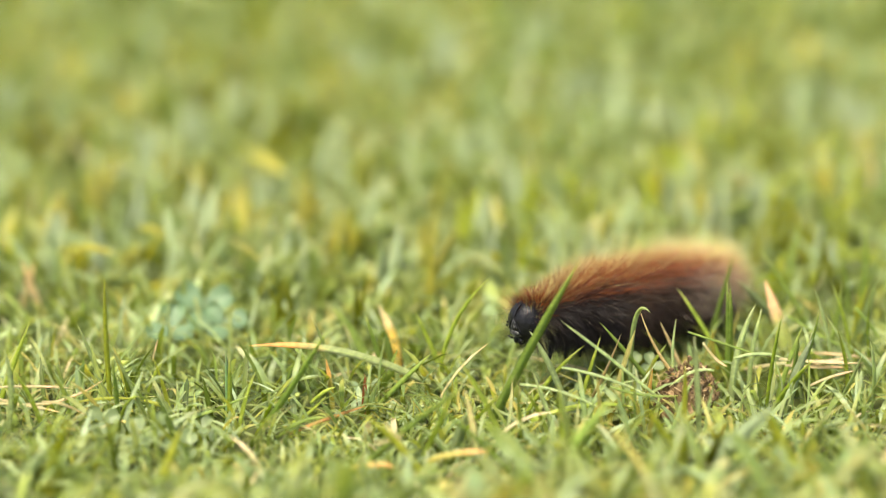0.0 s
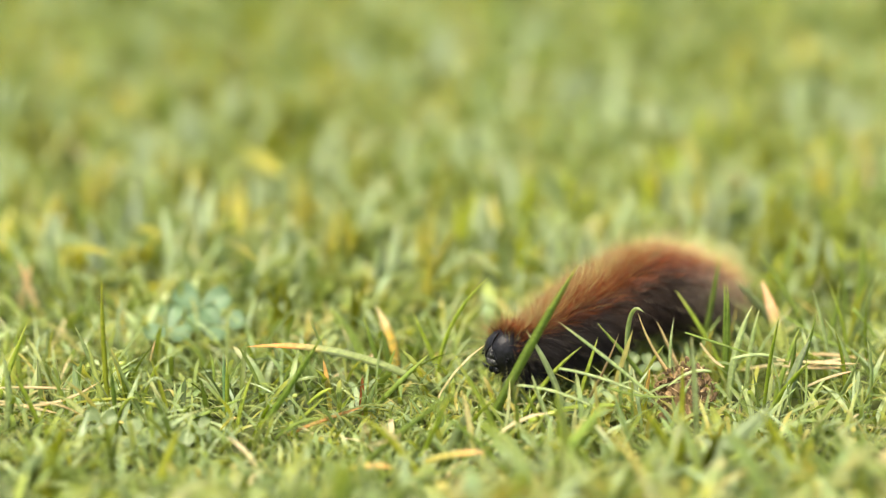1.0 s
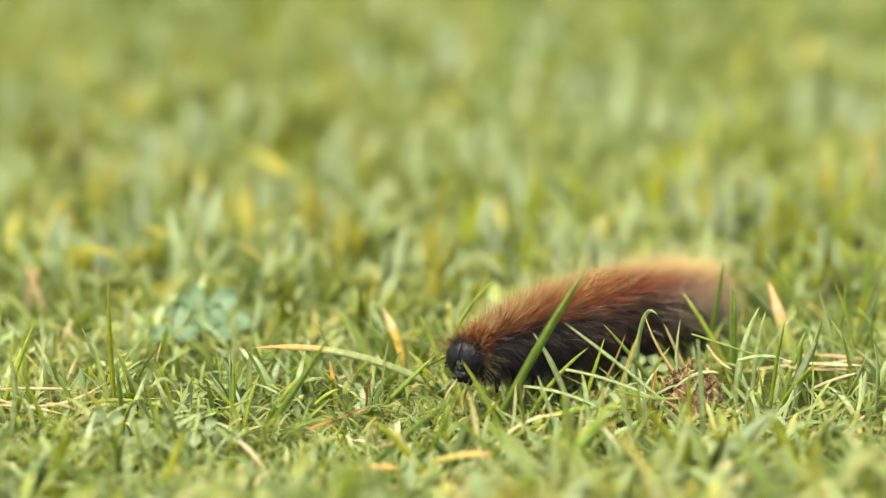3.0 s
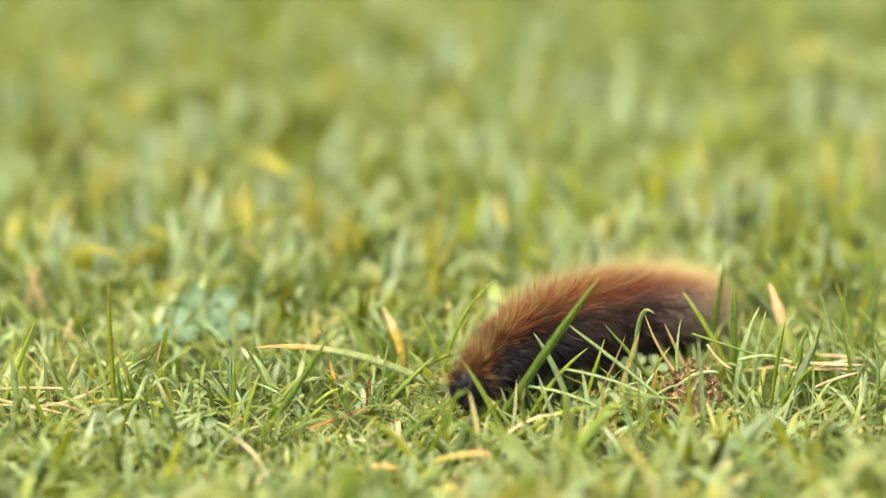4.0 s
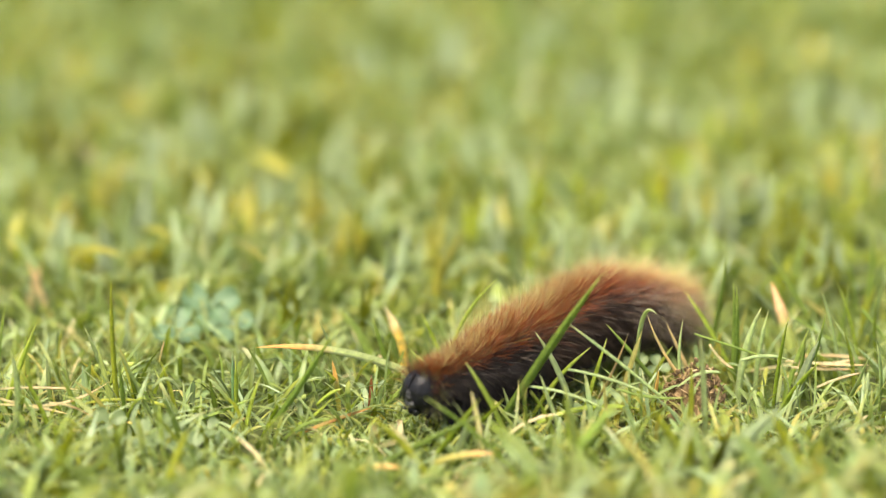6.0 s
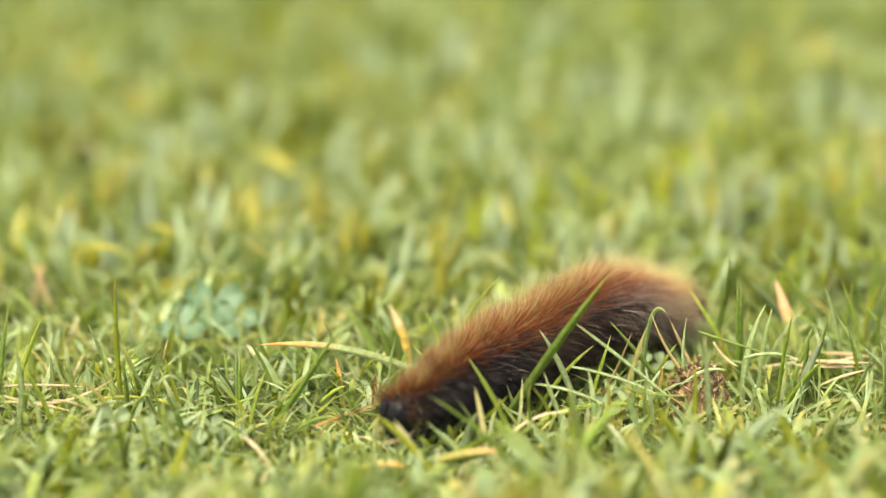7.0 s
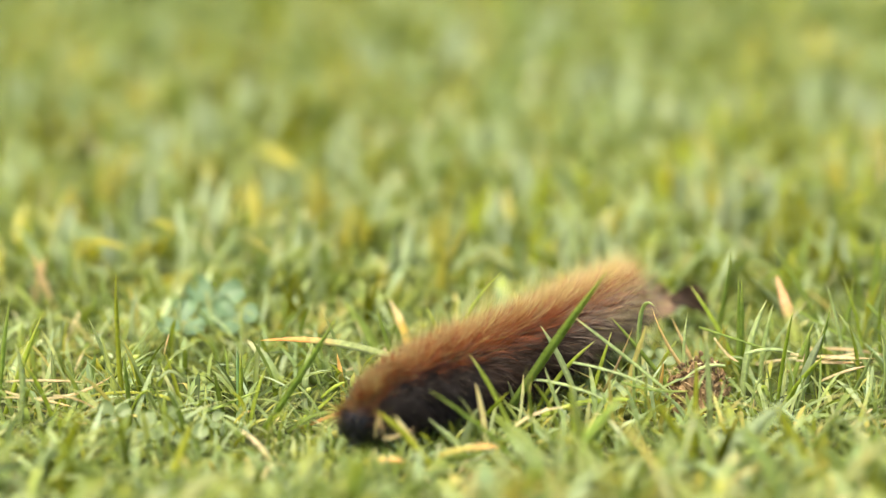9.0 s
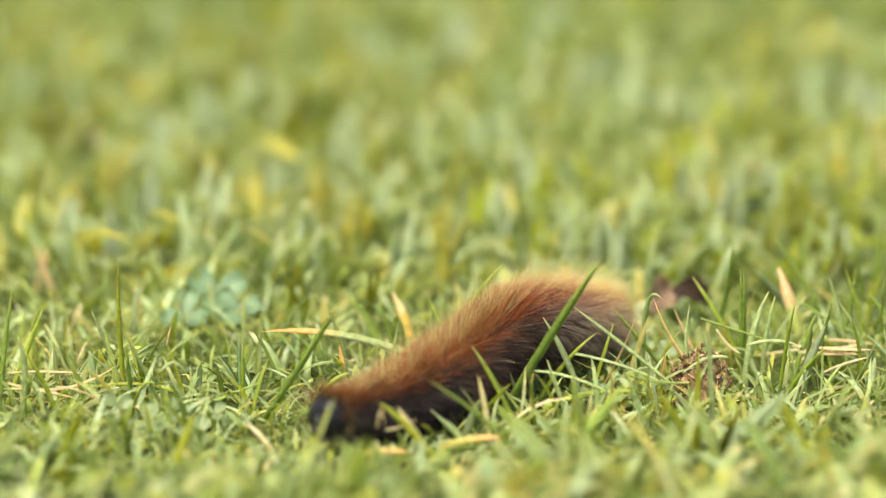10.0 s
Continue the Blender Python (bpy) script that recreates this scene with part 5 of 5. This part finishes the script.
crawl(3.25, (28.6, 9.3), (36.3, 11.4), (48.5, 11.8), (63.9, 11.2), (80.0, 7.6), turn=26, nod=5)
crawl(4, (29.5, 6.4), (36.2, 10.2), (47.2, 11.9), (62.5, 11.2), (79.1, 7.0), turn=36, nod=8)
crawl(4.5, (27.8, 6.0), (34.7, 9.3), (46.8, 11.0), (61.4, 11.9), (76.9, 8.9), turn=36, nod=10)
crawl(5, (25.1, 9.1), (33.3, 8.6), (44.8, 9.2), (58.0, 12.7), (74.0, 9.5), turn=42, nod=-6)
crawl(5.5, (22.3, 9.5), (31.3, 8.7), (43.3, 9.8), (56.4, 13.0), (73.8, 7.9), turn=9, nod=-14)
crawl(6.25, (17.5, 7.2), (28.4, 8.8), (41.5, 10.6), (55.9, 12.6), (71.8, 7.8), turn=0, nod=4)
crawl(7, (13.9, 5.6), (26.1, 8.7), (40.4, 10.3), (55.9, 12.5), (69.8, 8.0), turn=2, nod=8)
crawl(7.5, (12.7, 8.8), (24.4, 7.6), (37.9, 9.8), (52.1, 12.6), (68.5, 7.9), turn=-6, nod=-10)
crawl(8, (11.2, 9.2), (23.9, 8.4), (36.8, 11.6), (52.3, 10.7), (67.3, 7.5), turn=12, nod=-24)
crawl(8.5, (7.1, 5.8), (17.1, 8.3), (32.1, 10.7), (49.2, 9.2), (64.3, 9.4), turn=-4, nod=6)
crawl(9, (6.1, 5.5), (11.8, 8.4), (27.9, 8.8), (45.7, 10.0), (58.9, 11.6), turn=26, nod=10)
crawl(9.5, (4.5, 10.4), (15.2, 8.7), (28.9, 9.1), (42.1, 12.1), (55.9, 10.8), turn=38, nod=-6)
crawl(10, (-0.0, 6.8), (11.3, 5.7), (23.8, 7.4), (37.9, 11.8), (54.1, 8.0), turn=8, nod=-2)


def along(points, u):
    """A smooth line through points at the share u of its length."""
    dense = []
    n = len(points)
    for i in range(n - 1):
        p0, p1, p2, p3 = points[max(i - 1, 0)], points[i], points[i + 1], points[min(i + 2, n - 1)]
        for k in range(12):
            s = k / 12
            dense.append(0.5 * ((2 * p1) + (p2 - p0) * s + (2 * p0 - 5 * p1 + 4 * p2 - p3) * s * s + (3 * p1 - p0 - 3 * p2 + p3) * s ** 3))
    dense.append(points[-1])
    lengths = [0.0]
    for a, b in zip(dense, dense[1:]):
        lengths.append(lengths[-1] + (b - a).length)
    want = u * lengths[-1]
    for i in range(1, len(dense)):
        if lengths[i] >= want or i == len(dense) - 1:
            f = (want - lengths[i - 1]) / max(1e-9, lengths[i] - lengths[i - 1])
            return dense[i - 1].lerp(dense[i], f), (dense[i - 1] - dense[i]).normalized()


def motions():
    heading = math.degrees(math.atan2(-AHEAD.y, -AHEAD.x))
    trunk, parts = [], [[] for _ in range(COUNT + 1)]
    for t, spine, turn, nod in CRAWL:
        mid, _ = along(spine, 0.5)
        at = TRACK + AHEAD * mid.x
        trunk.append((t, pose(at.x, at.y, 0.0)))
        for i in range(COUNT + 1):
            u = 0.0 if i == COUNT else 0.075 + 0.92 * i / (COUNT - 1)
            p, d = along(spine, max(u, 0.001))
            up = math.degrees(math.atan2(d.y, -d.x))
            place = TRACK + AHEAD * p.x - at
            extra = (turn, nod) if i == COUNT else ((turn * 0.35, 0) if i == 0 else (0, 0))
            parts[i].append((t, pose(place.x, place.y, p.y, 0, -up * (0.6 if i == COUNT else 0.9) + extra[1], heading + extra[0])))
    walk(caterpillar, trunk)
    for seg, rows in zip(SEGMENTS + [HEAD_PART], parts):
        walk(seg, rows)
    lean = [(0.0, 0.0), (1.0, 0.6), (2.5, -0.6), (3.25, 3.0), (4.0, 5.4), (4.5, 1.0), (5.0, 2.2), (5.5, 4.4), (6.25, 5.0), (7.0, 6.0), (7.5, 7.8),
            (8.0, 4.9), (8.5, 4.8), (9.0, 5.6), (9.5, 5.4), (10.0, 3.5)]
    x, y, z = leaning_blade.location
    walk(leaning_blade, [(t, pose(x, y, z, a * 0.5, a, 0)) for t, a in lean])
    sway = [(0.0, 5.0), (0.5, -4.0), (1.0, 0.0), (1.5, 1.0), (2.0, -1.5), (2.5, -1.0), (4.0, -1.0), (10.0, -1.0)]
    x3, y3, z3 = tail_blade.location
    walk(tail_blade, [(t, pose(x3, y3, z3, 0, a, 0)) for t, a in sway])
    bent = [(0.0, 0.0), (0.5, -1.0), (1.0, -2.0), (1.5, -1.0), (2.5, 3.0), (4.0, 0.0), (4.5, 1.0), (5.5, -1.0), (7.0, 3.5), (7.5, -3.0), (8.5, -4.0), (10.0, -1.0)]
    x4, y4, z4 = bent_blade.location
    walk(bent_blade, [(t, pose(x4, y4, z4, 0, a, 0)) for t, a in bent])
    press = [(0.0, 0.0), (5.0, 0.0), (5.5, 2.0), (6.25, 20.0), (7.0, 38.0), (8.0, 46.0), (10.0, 50.0)]
    x5, y5, z5 = pushed_blade.location
    walk(pushed_blade, [(t, pose(x5, y5, z5, 0, a, 0)) for t, a in press])
    tread = [(0.0, 0.0), (5.0, 0.0), (5.5, 3.0), (6.25, 18.0), (7.0, 30.0), (10.0, 32.0)]
    x6, y6, z6 = trodden_blade.location
    walk(trodden_blade, [(t, pose(x6, y6, z6, 0, a, 0)) for t, a in tread])
    nudge = [(0.0, 0.0), (7.5, 0.0), (8.0, -0.6), (8.5, -2.5), (9.0, -3.0), (9.5, -3.4), (10.0, -4.5)]
    x2, y2, z2 = nudged_blade.location
    walk(nudged_blade, [(t, pose(x2, y2, z2 - a * 0.00042, 0, a * 0.2, 0)) for t, a in nudge])


motions()
